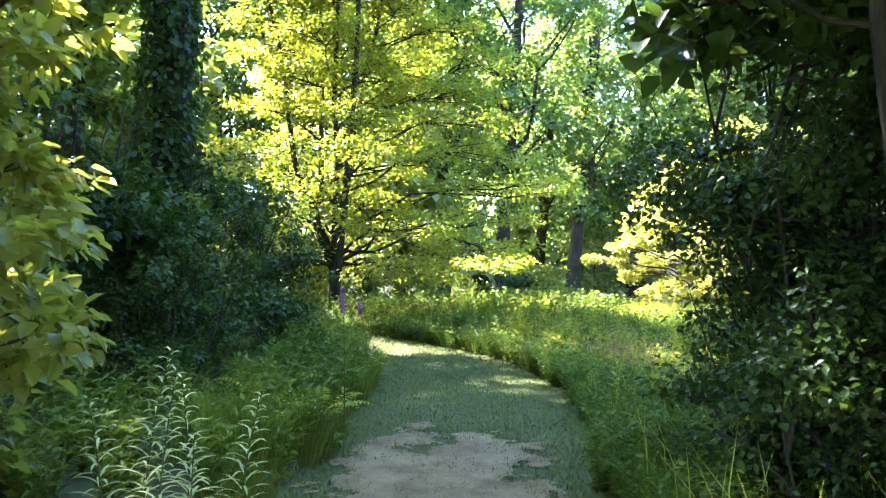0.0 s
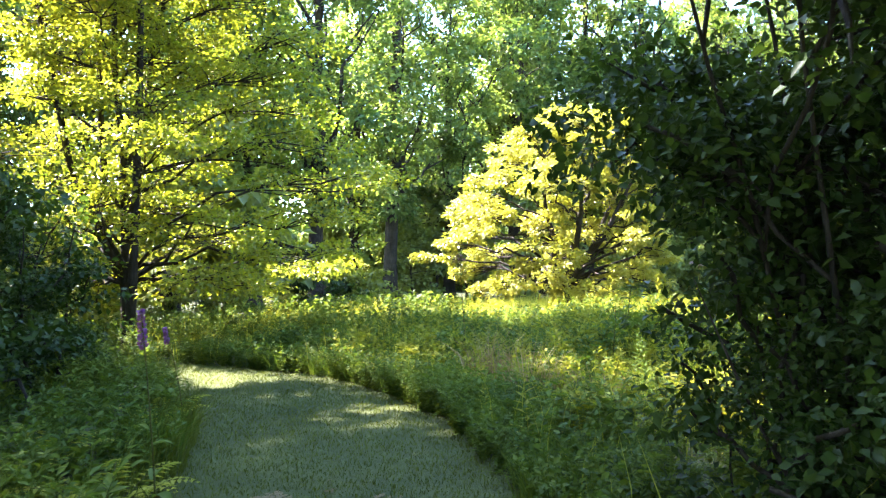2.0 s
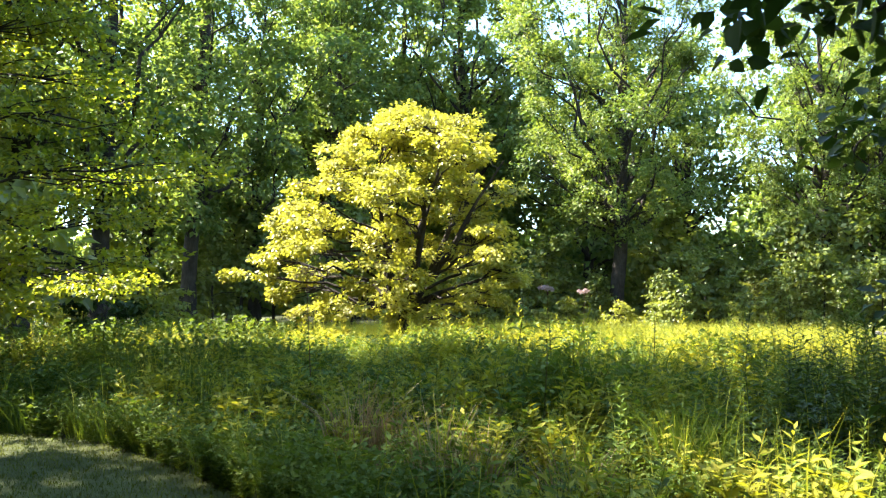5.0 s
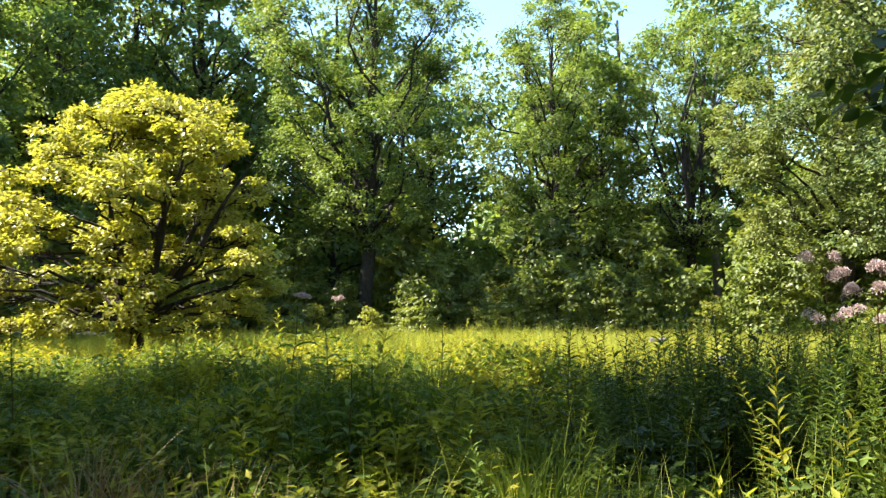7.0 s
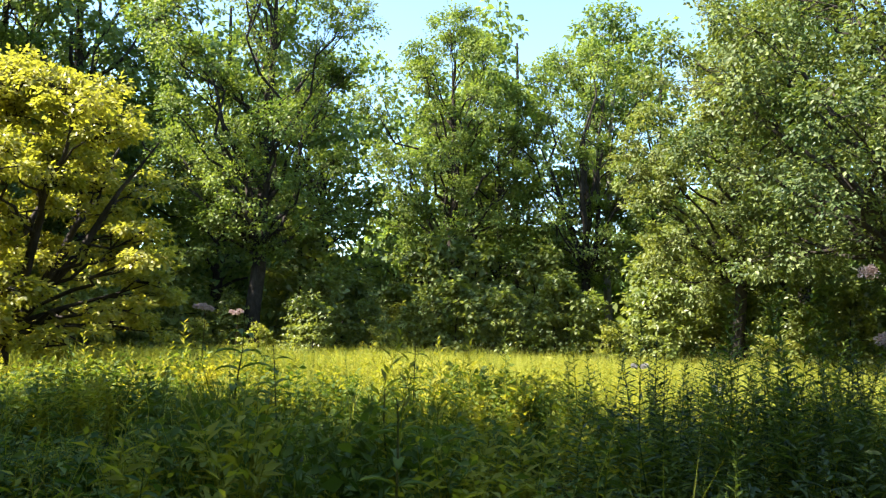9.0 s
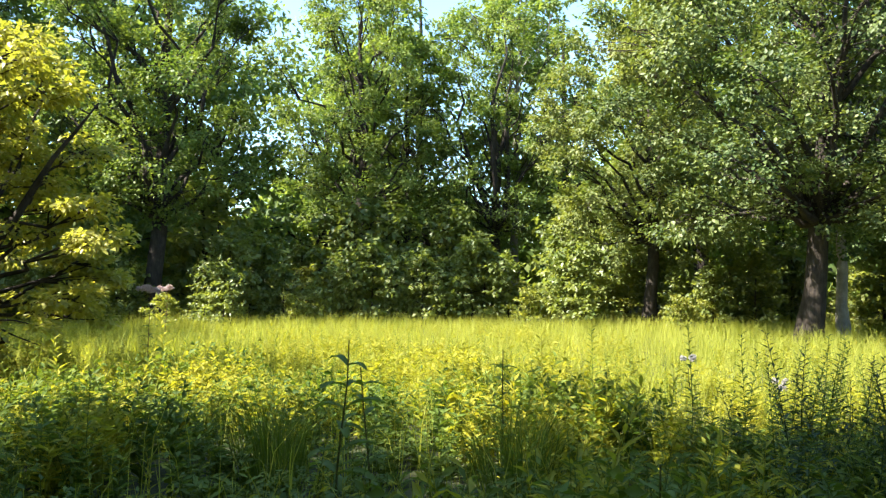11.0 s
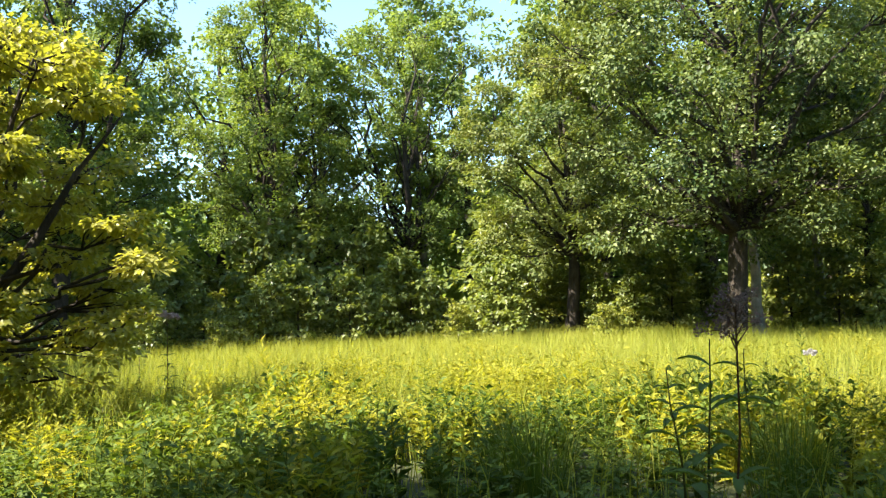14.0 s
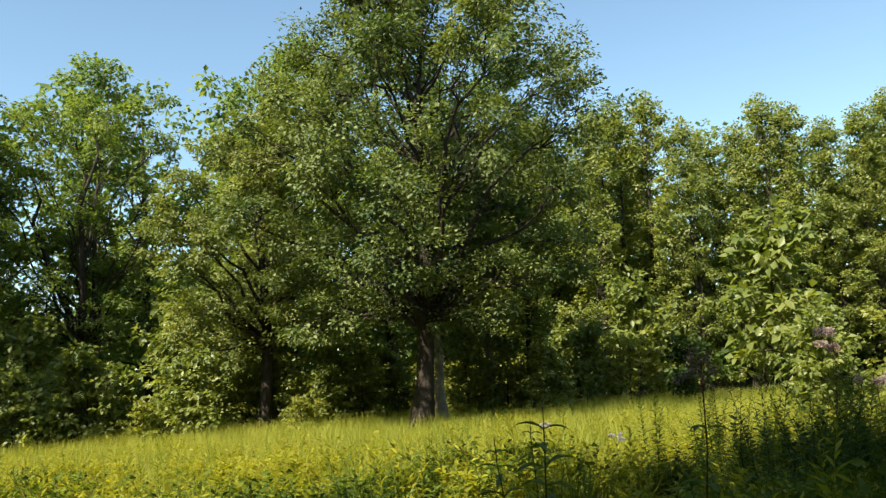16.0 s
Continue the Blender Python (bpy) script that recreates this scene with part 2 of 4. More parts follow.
far_axis = np.concatenate([-np.geomspace(700, 22, 14), np.arange(-20, 70, 0.8), np.geomspace(72, 700, 14)])
tagged(sheet("ground", far_axis, far_axis, SOIL), "shaded meadow soil and leaf litter under the plants", "ground", kind="structure")
tagged(sheet("path", np.arange(-9, 2.2, 0.12), np.arange(-8, 15.2, 0.12), TURF, 0.012, on_path), "mown green grass footpath curving beside the meadow", "path", kind="structure")


def worn(x, y):
    """How bare the path is worn: 1 in the middle of the dirt, 0 outside."""
    wob = np.array([noise.fractal((a * 2.2, c * 2.2, 4.0), 0.6, 2.1, 6) for a, c in zip(np.ravel(x), np.ravel(y))]).reshape(np.shape(x))
    return 1.05 - ((x + 0.15) / 0.72) ** 2 - ((y - 5.0) / 1.5) ** 2 + 1.1 * wob


tagged(sheet("dirt_patch", np.arange(-1.3, 1.2, 0.028), np.arange(2.6, 7.6, 0.028), DIRT, 0.02, lambda x, y: worn(x, y) > 0.1),
       "bare trodden pale dirt patch in the grass path", "dirt", kind="structure")

# mown blades, thinning out over the dirt
n = 170000
bx, by = rand(-8, 1.9, n), rand(1.5, 15.2, n)
ok = on_path(bx, by, 0.05)
bx, by = bx[ok], by[ok]
ok = rand(0, 1, len(bx)) > np.clip(0.1 + worn(bx, by) * 0.95, 0, 0.9)
bx, by = bx[ok], by[ok]
at = np.stack([bx, by, ground_z(bx, by) + 0.01], 1)
lean = np.random.normal(0, 0.5, (len(at), 3)) * [1, 1, 0]
tagged(bulk("mown_grass", *blades(at, lean, rand(0.015, 0.045, len(at)), 0.0055), LAWN), "short mown green grass on the path", "grass", kind="stuff")


# ---- trees ----
def crown_profile(u, shape):
    if shape == "round":
        return np.sqrt(np.clip(1 - (1.7 * (u - 0.42)) ** 2, 0.03, 1))
    if shape == "tall":
        return np.sqrt(np.clip(1 - ((u - 0.52) / 0.56) ** 2, 0.04, 1))
    if shape == "spread":
        return np.sqrt(np.clip(1 - (1.05 * u - 0.12) ** 2, 0.03, 1))
    return np.clip(1 - u, 0.04, 1)          # cone


def tree(name, h, trunk_r, base, crown_r, n_limbs, n_clumps, per_clump, leaf, clump, leaf_material, bark=None,
         shape="round", flat=0.5, layered=False, stems=1, label="", category="tree", seed=1, bow=0.35, twigs=160, outer=0.35, fine=False, crook=1.0):
    """A tree at the origin: trunk and limbs as tapered tubes, and a crown of separate leaves held in clumps on twigs."""
    np.random.seed(seed)
    root = new(name)
    wood, woods_limb, spots = [], [], []
    for s in range(stems):
        off = np.array([0, 0, 0]) if stems == 1 else np.array([*np.random.normal(0, 0.22 if h < 4 else 0.36, 2), 0])
        out = np.array([0, 0, 0]) if stems == 1 else np.array([*(off[:2] * rand(0.2, 1.2)), 0])
        zs = np.linspace(0, 0.9, 8)
        wob = np.cumsum(np.random.normal(0, 0.012 * h, (8, 2)), 0) * (0.5 if stems == 1 else 0.7) * crook
        wob[0] = 0
        pts = off + np.stack([wob[:, 0], wob[:, 1], zs * h], 1) + out * zs[:, None] * 2
        pts[0, 2] -= 0.25
        rad = trunk_r * (1 - 0.9 * zs ** 1.3) * np.where(zs == 0, 1.45, 1.0)
        wood.append(tube(pts, rad, 9 if stems == 1 else 6))
        for i in range(n_limbs // stems):
            u = (i + rand(0.1, 0.9)) / (n_limbs // stems)
            top = base + (h - base) * (0.08 + 0.9 * u)
            start = base * 0.8 + (top - base * 0.8) * rand(0.45, 0.75) if not layered else top - rand(0.1, 0.5)
            start = min(max(start, base * 0.5), 0.84 * h)
            az = i * 2.4 + rand(-0.5, 0.5)
            r = crown_r * crown_profile((top - base) / (h - base), shape) * rand(0.7, 1.0)
            p0 = np.array([np.interp(start, pts[:, 2], pts[:, k]) for k in (0, 1)] + [start])
            p1 = p0 * [1, 1, 0] + [math.cos(az) * r, math.sin(az) * r, top]
            if layered:
                p1[2] = top + rand(-0.15, 0.1) * r
            t = np.linspace(0, 1, 6)[:, None]
            arc = p0 + (p1 - p0) * t + np.array([0, 0, 1]) * (t * (1 - t)) * bow * r
            arc[1:-1] += np.random.normal(0, 0.04 * r, (4, 3))
            r0 = max(0.42 * np.interp(start, pts[:, 2], rad), 0.012)
            woods_limb.append(tube(arc, np.linspace(r0, 0.012, 6), 5))
            spots.append(arc)
    spots = np.array(spots)
    pick = np.random.randint(0, len(spots), n_clumps)
    s = outer + (1 - outer) * np.sqrt(rand(0, 1, n_clumps))
    i = np.minimum((s * 5).astype(int), 4)
    fr = (s * 5 - i)[:, None]
    root_pt = spots[pick, i] * (1 - fr) + spots[pick, i + 1] * fr
    spread = np.random.normal(0, 1, (n_clumps, 3)) * crown_r * np.array([0.17, 0.17, 0.05 if layered else 0.13])
    mid = root_pt + spread
    mid[:, 2] = np.maximum(mid[:, 2], base * 0.75 + 0.1 + rand(0, 0.25, n_clumps) * base)
    for k in range(0, n_clumps, max(1, -(-n_clumps // twigs))):
        a, b = root_pt[k], mid[k]
        woods_limb.append(tube([a, (a + b) / 2 + np.random.normal(0, 0.03, 3) * crown_r, b], [0.02 + trunk_r * 0.05, 0.012, 0.005], 4))
    n = n_clumps * per_clump
    cl = np.repeat(mid, per_clump, 0)
    size = np.repeat(rand(0.6, 1.3, n_clumps), per_clump)[:, None]
    q = unit(np.random.normal(0, 1, (n, 3))) * (rand(0, 1, n) ** 0.4)[:, None]
    q[:, 2] += 0.25 * np.abs(q[:, 2])
    at = cl + q * size * clump * np.array([1, 1, flat])
    along = q * [1, 1, 0.4] + np.random.normal(0, 0.6, (n, 3)) + [0, 0, -0.25]
    up = np.random.normal(0, 0.4, (n, 3)) + q * 0.8 + [0, 0, 0.8]
    ln = leaf * rand(0.65, 1.35, n)
    v, f = (fine_leaves if fine else leaves)(at, along, up, ln, ln * rand(0.55, 0.8, n))
    bulk("trunk", *join(wood + woods_limb), bark or BARK, root)
    bulk("crown", v, f, leaf_material, root)
    return tagged(root, label, category)


def outline(u, shape):
    """Half width of a crown at the share u of its height."""
    if shape == "dome":
        return np.interp(u, (0, 0.12, 0.35, 0.6, 0.85, 1), (0.85, 1.0, 1.0, 0.93, 0.68, 0.24))
    if shape == "broad":
        return np.interp(u, (0, 0.15, 0.4, 0.65, 0.85, 1), (0.55, 0.86, 1.0, 0.95, 0.76, 0.36))
    if shape == "narrow":
        return np.interp(u, (0, 0.2, 0.5, 0.8, 1), (0.75, 1.0, 0.95, 0.7, 0.25))
    if shape == "skirt":
        return np.interp(u, (0, 0.05, 0.35, 0.7, 0.9, 1), (0.95, 1.05, 0.70, 0.50, 0.35, 0.12))
    return np.interp(u, (0, 0.15, 0.35, 0.7, 0.88, 1), (0.5, 0.8, 0.95, 1.0, 0.72, 0.25))      # vase


def lobed_tree(name, h, trunk_r, base, crown_r, n_lobes, n_clumps, per_clump, leaf, leaf_material, bark=None, shape="vase", flat=0.75, rise=1.3,
               fork=0.0, leaders=1, lobe=0.3, split=False, label="", category="tree", seed=1, shift=(0, 0), offset=(0, 0), bare=1.25, fine=False, droop=0.25, wander=1.0):
    """A tree at the origin whose crown is made of separate boughs: each limb ends in a lobe of twigs and leaf clumps, with gaps between the lobes."""
    np.random.seed(seed)
    root = new(name)
    zs = np.linspace(0, 1, 10)
    top_z = fork if leaders > 1 else 0.9 * h
    wob = np.cumsum(np.random.normal(0, 0.006 * h * wander, (10, 2)), 0)
    wob -= wob[0]
    if leaders > 1:
        wob *= fork / h
    stem = np.stack([wob[:, 0], wob[:, 1], zs * top_z], 1)
    stem[0, 2] -= 0.25
    rad = trunk_r * ((1 - 0.9 * zs ** 1.2) if leaders == 1 else (1 - 0.25 * zs))
    rad[0] *= 1.45
    wood, limbs, twigs_made, axes = [tube(stem, rad, 9)], [], [], [(stem, rad)]
    if leaders > 1:
        axes = []
        for k in range(leaders):
            a = 2 * np.pi * (k + rand(0, 0.5)) / leaders
            t = np.linspace(0, 1, 9)
            reach = crown_r * rand(0.25, 0.5)
            tip_z = fork + (h - fork) * rand(0.72, 0.9)
            q = np.stack([math.cos(a) * reach * t ** 0.75 + shift[0] * t, math.sin(a) * reach * t ** 0.75 + shift[1] * t, fork - 0.1 + (tip_z - fork) * t], 1) + [stem[-1, 0], stem[-1, 1], 0]
            q[1:] += np.cumsum(np.random.normal(0, 0.012 * h * wander, (8, 3)), 0) * [1, 1, 0.3]
            rr = trunk_r * 0.62 * (1 - 0.88 * t)
            wood.append(tube(q, rr, 7))
            axes.append((q, rr))
    leaf_at, leaf_out = [], []
    for i in range(n_lobes):
        u = (i + rand(0.1, 0.9)) / n_lobes
        az = i * 2.39996 + rand(-0.4, 0.4)
        z = base + (h - base) * (0.03 + 0.92 * u)
        lr = crown_r * lobe * rand(0.7, 1.25)
        r = max(crown_r * outline(u, shape) * (rand(0.72, 1.06) if i % 4 else rand(0.25, 0.6)) - 0.7 * lr, 0.05 * crown_r)
        c = np.array([math.cos(az) * r + shift[0] * u + offset[0], math.sin(az) * r + shift[1] * u + offset[1], z])
        best = None
        for q, rr in axes:
            start = max(z - max(r, 0.4 * crown_r) * rise * rand(0.8, 1.1), bare * base if leaders == 1 else fork)
            start = min(start, 0.96 * q[-1, 2])
            p0 = np.array([np.interp(start, q[:, 2], q[:, k]) for k in (0, 1)] + [start])
            gap = np.linalg.norm(c - p0)
            if best is None or gap < best[0]:
                best = (gap, p0, np.interp(start, q[:, 2], rr))
        gap, p0, r0 = best
        t = np.linspace(0, 1, 7)[:, None]
        arc = p0 + (c - p0) * t + np.array([0, 0, 1.0]) * (t * (1 - t)) * 0.16 * gap
        arc[1:-1] += np.random.normal(0, 0.035 * gap * wander, (5, 3))
        limbs.append(tube(arc, np.linspace(max(0.5 * r0, 0.014), 0.012, 7), 5))
        q = unit(np.random.normal(0, 1, (n_clumps, 3)) + [0, 0, 0.35]) * (rand(0.25, 1, n_clumps) ** 0.5)[:, None] * lr * np.array([1.15, 1.15, flat])
        mid = c + q
        mid[:, 2] = np.maximum(mid[:, 2], 0.25)
        for k in range(n_clumps):
            a = arc[4 + k % 3]
            twigs_made.append(tube([a, (a + mid[k]) / 2 + np.random.normal(0, 0.08, 3) * lr, mid[k]], [0.012 + 0.03 * trunk_r, 0.009 + 0.012 * trunk_r, 0.004], 3))
        leaf_at.append(mid)
        leaf_out.append(unit(q))
    mid, outward = np.repeat(np.concatenate(leaf_at), per_clump, 0), np.repeat(np.concatenate(leaf_out), per_clump, 0)
    n = len(mid)
    size = np.repeat(crown_r * lobe * 0.44 * rand(0.6, 1.25, n // per_clump), per_clump)[:, None]
    q = unit(np.random.normal(0, 1, (n, 3))) * (rand(0, 1, n) ** 0.45)[:, None]
    at = mid + q * size * np.array([1, 1, 0.3 + 0.5 * flat])
    at[:, 2] = np.maximum(at[:, 2], 0.08)
    along = q * [1, 1, 0.4] + outward * 0.5 + np.random.normal(0, 0.5, (n, 3)) + [0, 0, -droop]
    up = np.random.normal(0, 0.28, (n, 3)) + (outward * 0.55 + q * 0.7) * min(1.0, flat * 1.4) + [0, 0, 0.75]
    ln = leaf * rand(0.65, 1.35, n)
    v, f = (fine_leaves if fine else leaves)(at, along, up, ln, ln * rand(0.55, 0.8, n))
    if split:
        body = bulk("trunk", *join(wood), bark or BARK, root)
        for one in limbs:
            bulk("limb", *one, bark or BARK, body)
        tagged(bulk("twig_spray", *join(twigs_made), bark or BARK, body), kind="stuff")
    else:
        bulk("trunk", *join(wood + limbs + twigs_made[::3]), bark or BARK, root)
    bulk("crown", v, f, leaf_material, root)
    return tagged(root, label, category)


def put(ob, x, y, turn=0.0, size=1.0, lean_x=0.0, tall=1.0):
    ob.matrix_basis = place(x, y, turn, size, lean_x, tall)
    return ob


def place(x, y, turn=0.0, size=1.0, lean_x=0.0, tall=1.0):
    return pose(x, y, float(ground_z(np.array(x), np.array(y))) - 0.02, lean_x, 0, turn) @ Matrix.Diagonal((size, size, size * tall, 1))


# the trees that stand alone
put(lobed_tree("golden_tree", 5.75, 0.17, 0.72, 3.2, 78, 8, 76, 0.092, YELLOW, shape="dome", flat=0.36, rise=0.3, fork=1.1, leaders=5, lobe=0.19, split=True, seed=11,
               shift=(0.9, -0.2), offset=(-0.65, 0), label="small spreading tree with golden yellow-green leaves in the meadow"), 6.27, 21.8)
put(lobed_tree("maple_tree", 14.0, 0.15, 0.75, 4.9, 118, 11, 80, 0.088, MAPLE, shape="skirt", flat=0.17, rise=0.3, fork=1.3, leaders=4, lobe=0.25, split=True, seed=5,
               shift=(-0.6, 0), offset=(0.75, -0.2), droop=0.1, wander=0.8, label="spreading maple with layered sunlit yellow-green leaves beside the path"), -3.9, 18.8)
put(lobed_tree("oak_tree", 21.0, 0.42, 3.6, 8.9, 64, 15, 100, 0.165, OAK_SHADED, shape="broad", flat=0.7, rise=0.95, lobe=0.21, split=True, seed=3,
               label="great oak with a broad crown at the wood's edge, shade put into its leaf colour"), 33.4, 14.15, 0, 1, 2)
put(lobed_tree("oak_tree", 22.5, 0.42, 5.0, 6.2, 46, 13, 86, 0.165, OAK, rise=1.5, bare=1.0, lobe=0.25, split=True, seed=21,
               label="tall green oak with a dark straight trunk at the meadow's edge"), 25.4, 41.3, 0, 1, 1)
put(lobed_tree("oak_tree", 20.8, 0.40, 4.8, 5.6, 42, 12, 80, 0.165, OAK, rise=1.5, bare=1.0, lobe=0.25, split=True, seed=22,
               label="tall green oak with a dark straight trunk at the meadow's edge"), 38.0, 39.2, 40, 1, 1)
put(lobed_tree("oak_tree", 19.8, 0.36, 4.0, 5.6, 38, 10, 66, 0.165, OAK, rise=1.5, lobe=0.22, fork=5.0, leaders=5, split=True, seed=23,
               label="sparse green oak with forking limbs showing through"), 44.0, 33.0, 0, 1, 1)
put(lobed_tree("oak_tree", 15.5, 0.32, 3.2, 5.4, 40, 13, 84, 0.16, OAK_DRY, shape="broad", rise=1.0, lobe=0.24, split=True, seed=24,
               label="pale green oak beside the great oak"), 38.5, 21.8, 0, 1, 1)
# the trunk beside the path, its bark coloured for shade, with fine leaves
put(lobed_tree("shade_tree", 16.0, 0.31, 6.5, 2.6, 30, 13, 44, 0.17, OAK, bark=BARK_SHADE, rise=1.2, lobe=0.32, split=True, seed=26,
               label="tall tree with a thick trunk beside the path, shade put into its bark colour"), -4.4, 10.2)
# two trees added to shade the path, the meadow edge and the shrub
put(lobed_tree("shade_tree", 18.0, 0.34, 4.0, 3.6, 28, 9, 50, 0.22, OAK, rise=1.2, lobe=0.3, split=True, seed=27,
               label="tall green tree added to shade the path and meadow edge"), -9.4, 16.5)
put(lobed_tree("shade_tree", 17.0, 0.3, 4.0, 3.4, 24, 9, 44, 0.22, OAK, rise=1.2, lobe=0.32, split=True, seed=25,
               label="dense tall green tree added to shade the shrub beside the path"), -8.4, 12.4)
# added for its unseen high crown, which throws shade on the near meadow
put(lobed_tree("shade_tree", 16.0, 0.09, 9.0, 3.6, 32, 10, 56, 0.2, OAK, shape="broad", rise=0.9, bare=0.9, lobe=0.3, split=True, seed=29,
               label="slim tall tree added close beside the maple, its high unseen crown shading the meadow"), -3.72, 17.95)

np.random.seed(30)
n = 5200
a, z = rand(0, 2 * np.pi, n), 8.5 * rand(0, 1, n) ** 0.8
r = 0.34 - 0.012 * z + np.abs(np.random.normal(0, 0.07, n)) * (1 + 0.8 * np.sin(z * 2.3 + a * 2))
at = np.stack([-4.4 + r * np.cos(a), 10.2 + r * np.sin(a), z], 1)
out = np.stack([np.cos(a), np.sin(a), np.zeros(n)], 1)
ln = rand(0.07, 0.13, n)
tagged(bulk("climbing_vine", *fine_leaves(at, out * 0.4 + np.random.normal(0, 0.5, (n, 3)) - [0, 0, 0.7], out + np.random.normal(0, 0.4, (n, 3)), ln, ln * 0.8), SHADED_LEAF),
       "green vine leaves climbing the thick trunk, coloured dark for shade", "vine", kind="stuff")

# kinds that repeat in the woods
TALL = "tall green woodland tree with a dark trunk"
kinds = [
    lobed_tree("woodland_tree", 19, 0.30, 3.0, 4.8, 26, 9, 56, 0.235, FAR_LEAF, rise=1.5, lobe=0.32, seed=31, label=TALL),
    lobed_tree("woodland_tree", 21, 0.32, 4.0, 4.6, 26, 9, 56, 0.235, FAR_LEAF, rise=1.6, lobe=0.32, seed=32, label=TALL),
    lobed_tree("woodland_tree", 17, 0.26, 3.0, 5.2, 26, 9, 56, 0.235, OAK, shape="broad", rise=1.2, lobe=0.31, seed=33, label="broad green woodland tree with a dark trunk"),
    lobed_tree("woodland_tree", 20, 0.25, 6.0, 4.2, 24, 9, 50, 0.235, FAR_LEAF, bark=BARK_PALE, rise=1.6, lobe=0.32, seed=34, label="tall green woodland tree with a pale grey trunk"),
    tree("woodland_tree", 20, 0.30, 0.5, 5.2, 18, 90, 60, 0.4, 1.4, FAR_LEAF, shape="tall", flat=0.7, seed=35, twigs=10, label="tall green tree deep in the wood", category="tree"),
    lobed_tree("woodland_tree", 21, 0.20, 2.5, 2.7, 30, 8, 50, 0.22, PALE_LEAF, shape="narrow", flat=1.1, rise=2.2, lobe=0.42, seed=36, label="narrow upright pale green woodland tree"),
]
WOODS = []
rng = random.Random(4)
# wood's edge, from straight ahead round to the right, then deeper rows
for row, (radius, count, jitter) in enumerate(((54, 13, 3.0), (63, 16, 4.0))):
    for i in range(count):
        a = radians(-12 + 128 * (i + rng.uniform(0.2, 0.8)) / count)
        r = radius + rng.uniform(-jitter, jitter) - 6 * max(0.0, math.cos(a)) ** 2
        if a > radians(95) or (row == 0 and radians(21) < a < radians(47)):
            continue
        WOODS.append((2 + r * math.sin(a), 8 + r * math.cos(a), rng.choice((0, 1, 2, 0, 1, 3)) if row == 0 else 4, rng.uniform(1.0, 1.2)))
for a, r, k in ((25, 64, 0), (33, 66, 3), (40, 65, 1), (92, 60, 3), (97, 60, 3)):
    WOODS.append((2 + r * math.sin(radians(a)), 8 + r * math.cos(radians(a)), k, 0.95))
for i in range(7):
    a, r = radians(13 + 3.6 * i), 68 + 3 * (i % 2)
    WOODS.append((2 + r * math.sin(a), 8 + r * math.cos(a), 4, 0.95 + 0.05 * (i % 3)))
for i in range(10):
    WOODS.append((63 + 2 * (i % 2), 8 - 4.2 * i, 4, 0.9 + 0.04 * (i % 3)))
for x, y in ((-11, 39), (-15, 41), (-20, 38), (-3, 41), (-25, 36)):
    WOODS.append((x, y, 1, 1.0))
# dense wood beyond the path's other side
for i in range(18):
    x, y, q = rng.uniform(-30, -13), rng.uniform(0, 15), rng.uniform(0.7, 1.0)
    if x < -20 or abs((x + 1.5) * 0.643 + (y - 3.4) * 0.766) > 4.6:      # a gap that lets the sun reach the path's start
        WOODS.append((x, y, 4, q))
for x, y in ((-16, 17), (-6, 37), (-9, 34), (-15, 33), (0, 41), (-7, 42), (-18, 26), (-22, 30), (4, 47), (8, 51), (13, 55)):
    WOODS.append((x, y, rng.choice((0, 1)), rng.uniform(0.9, 1.08)))
for x, y, q in ((15, 60, 1.25), (21, 63, 1.3), (28, 65, 1.2), (25, 58, 1.38)):
    WOODS.append((x, y, 1, q))
# the narrow upright trees far to the right
for i in range(18):
    WOODS.append((55 + rng.uniform(-3, 3), 9.5 - 2.3 * i, 5, rng.uniform(0.95, 1.1)))
# unseen trees behind the start of the walk, added to close off light
for i in range(12):
    WOODS.append((rng.uniform(-14, 30), rng.uniform(-30, -9), 4, rng.uniform(0.8, 1.0)))
used = set()
for x, y, k, s in WOODS:
    m = place(x, y, rng.uniform(0, 360), s, rng.uniform(-1, 2))
    if k in used:
        copy_thing(kinds[k], m)
    else:
        kinds[k].matrix_basis = m
        used.add(k)
for k, kind in enumerate(kinds):
    tagged(kind, group="trees of the surrounding wood")

# unseen trees added to keep sky light off the start of the walk
sky_screen = tree("shade_tree", 14.0, 0.3, 3.2, 4.4, 24, 120, 60, 0.34, 1.15, OAK, shape="round", flat=0.6, seed=28, twigs=20,
              label="unseen dense green tree added to block sky light at the path's start", category="tree")
put(sky_screen, 7.2, 1.6)
for x, y, s in ((5.2, -3.2, 1.0), (-4.6, -1.5, 1.0), (0.8, -5.5, 1.0), (10.5, -2.5, 1.1), (-9.5, 2.0, 1.0), (5.2, 0.2, 1.0)):
    copy_thing(sky_screen, place(x, y, 50 * x, s))

# slender trunks in front of the wood
slim = lobed_tree("woodland_tree", 15, 0.22, 4.5, 3.6, 26, 9, 54, 0.19, OAK, rise=1.4, lobe=0.32, seed=41, label="slender green tree with a dark bare lower trunk")
put(slim, 46, 24.3, 20, 1.0, 1)
copy_thing(slim, place(46.5, 22.0, 200, 1.05, 1))
copy_thing(slim, place(40.0, 8.7, 90, 0.8, 1))
pale = lobed_tree("woodland_tree", 14, 0.24, 5.5, 3.2, 24, 9, 54, 0.19, OAK, bark=BARK_PALE, rise=1.4, lobe=0.32, seed=42, label="slender tree with a pale grey bare trunk")
put(pale, 36.5, 13.2, 20, 1.0, 1)
copy_thing(pale, place(41.0, 10.7, 130, 1.0, 1))


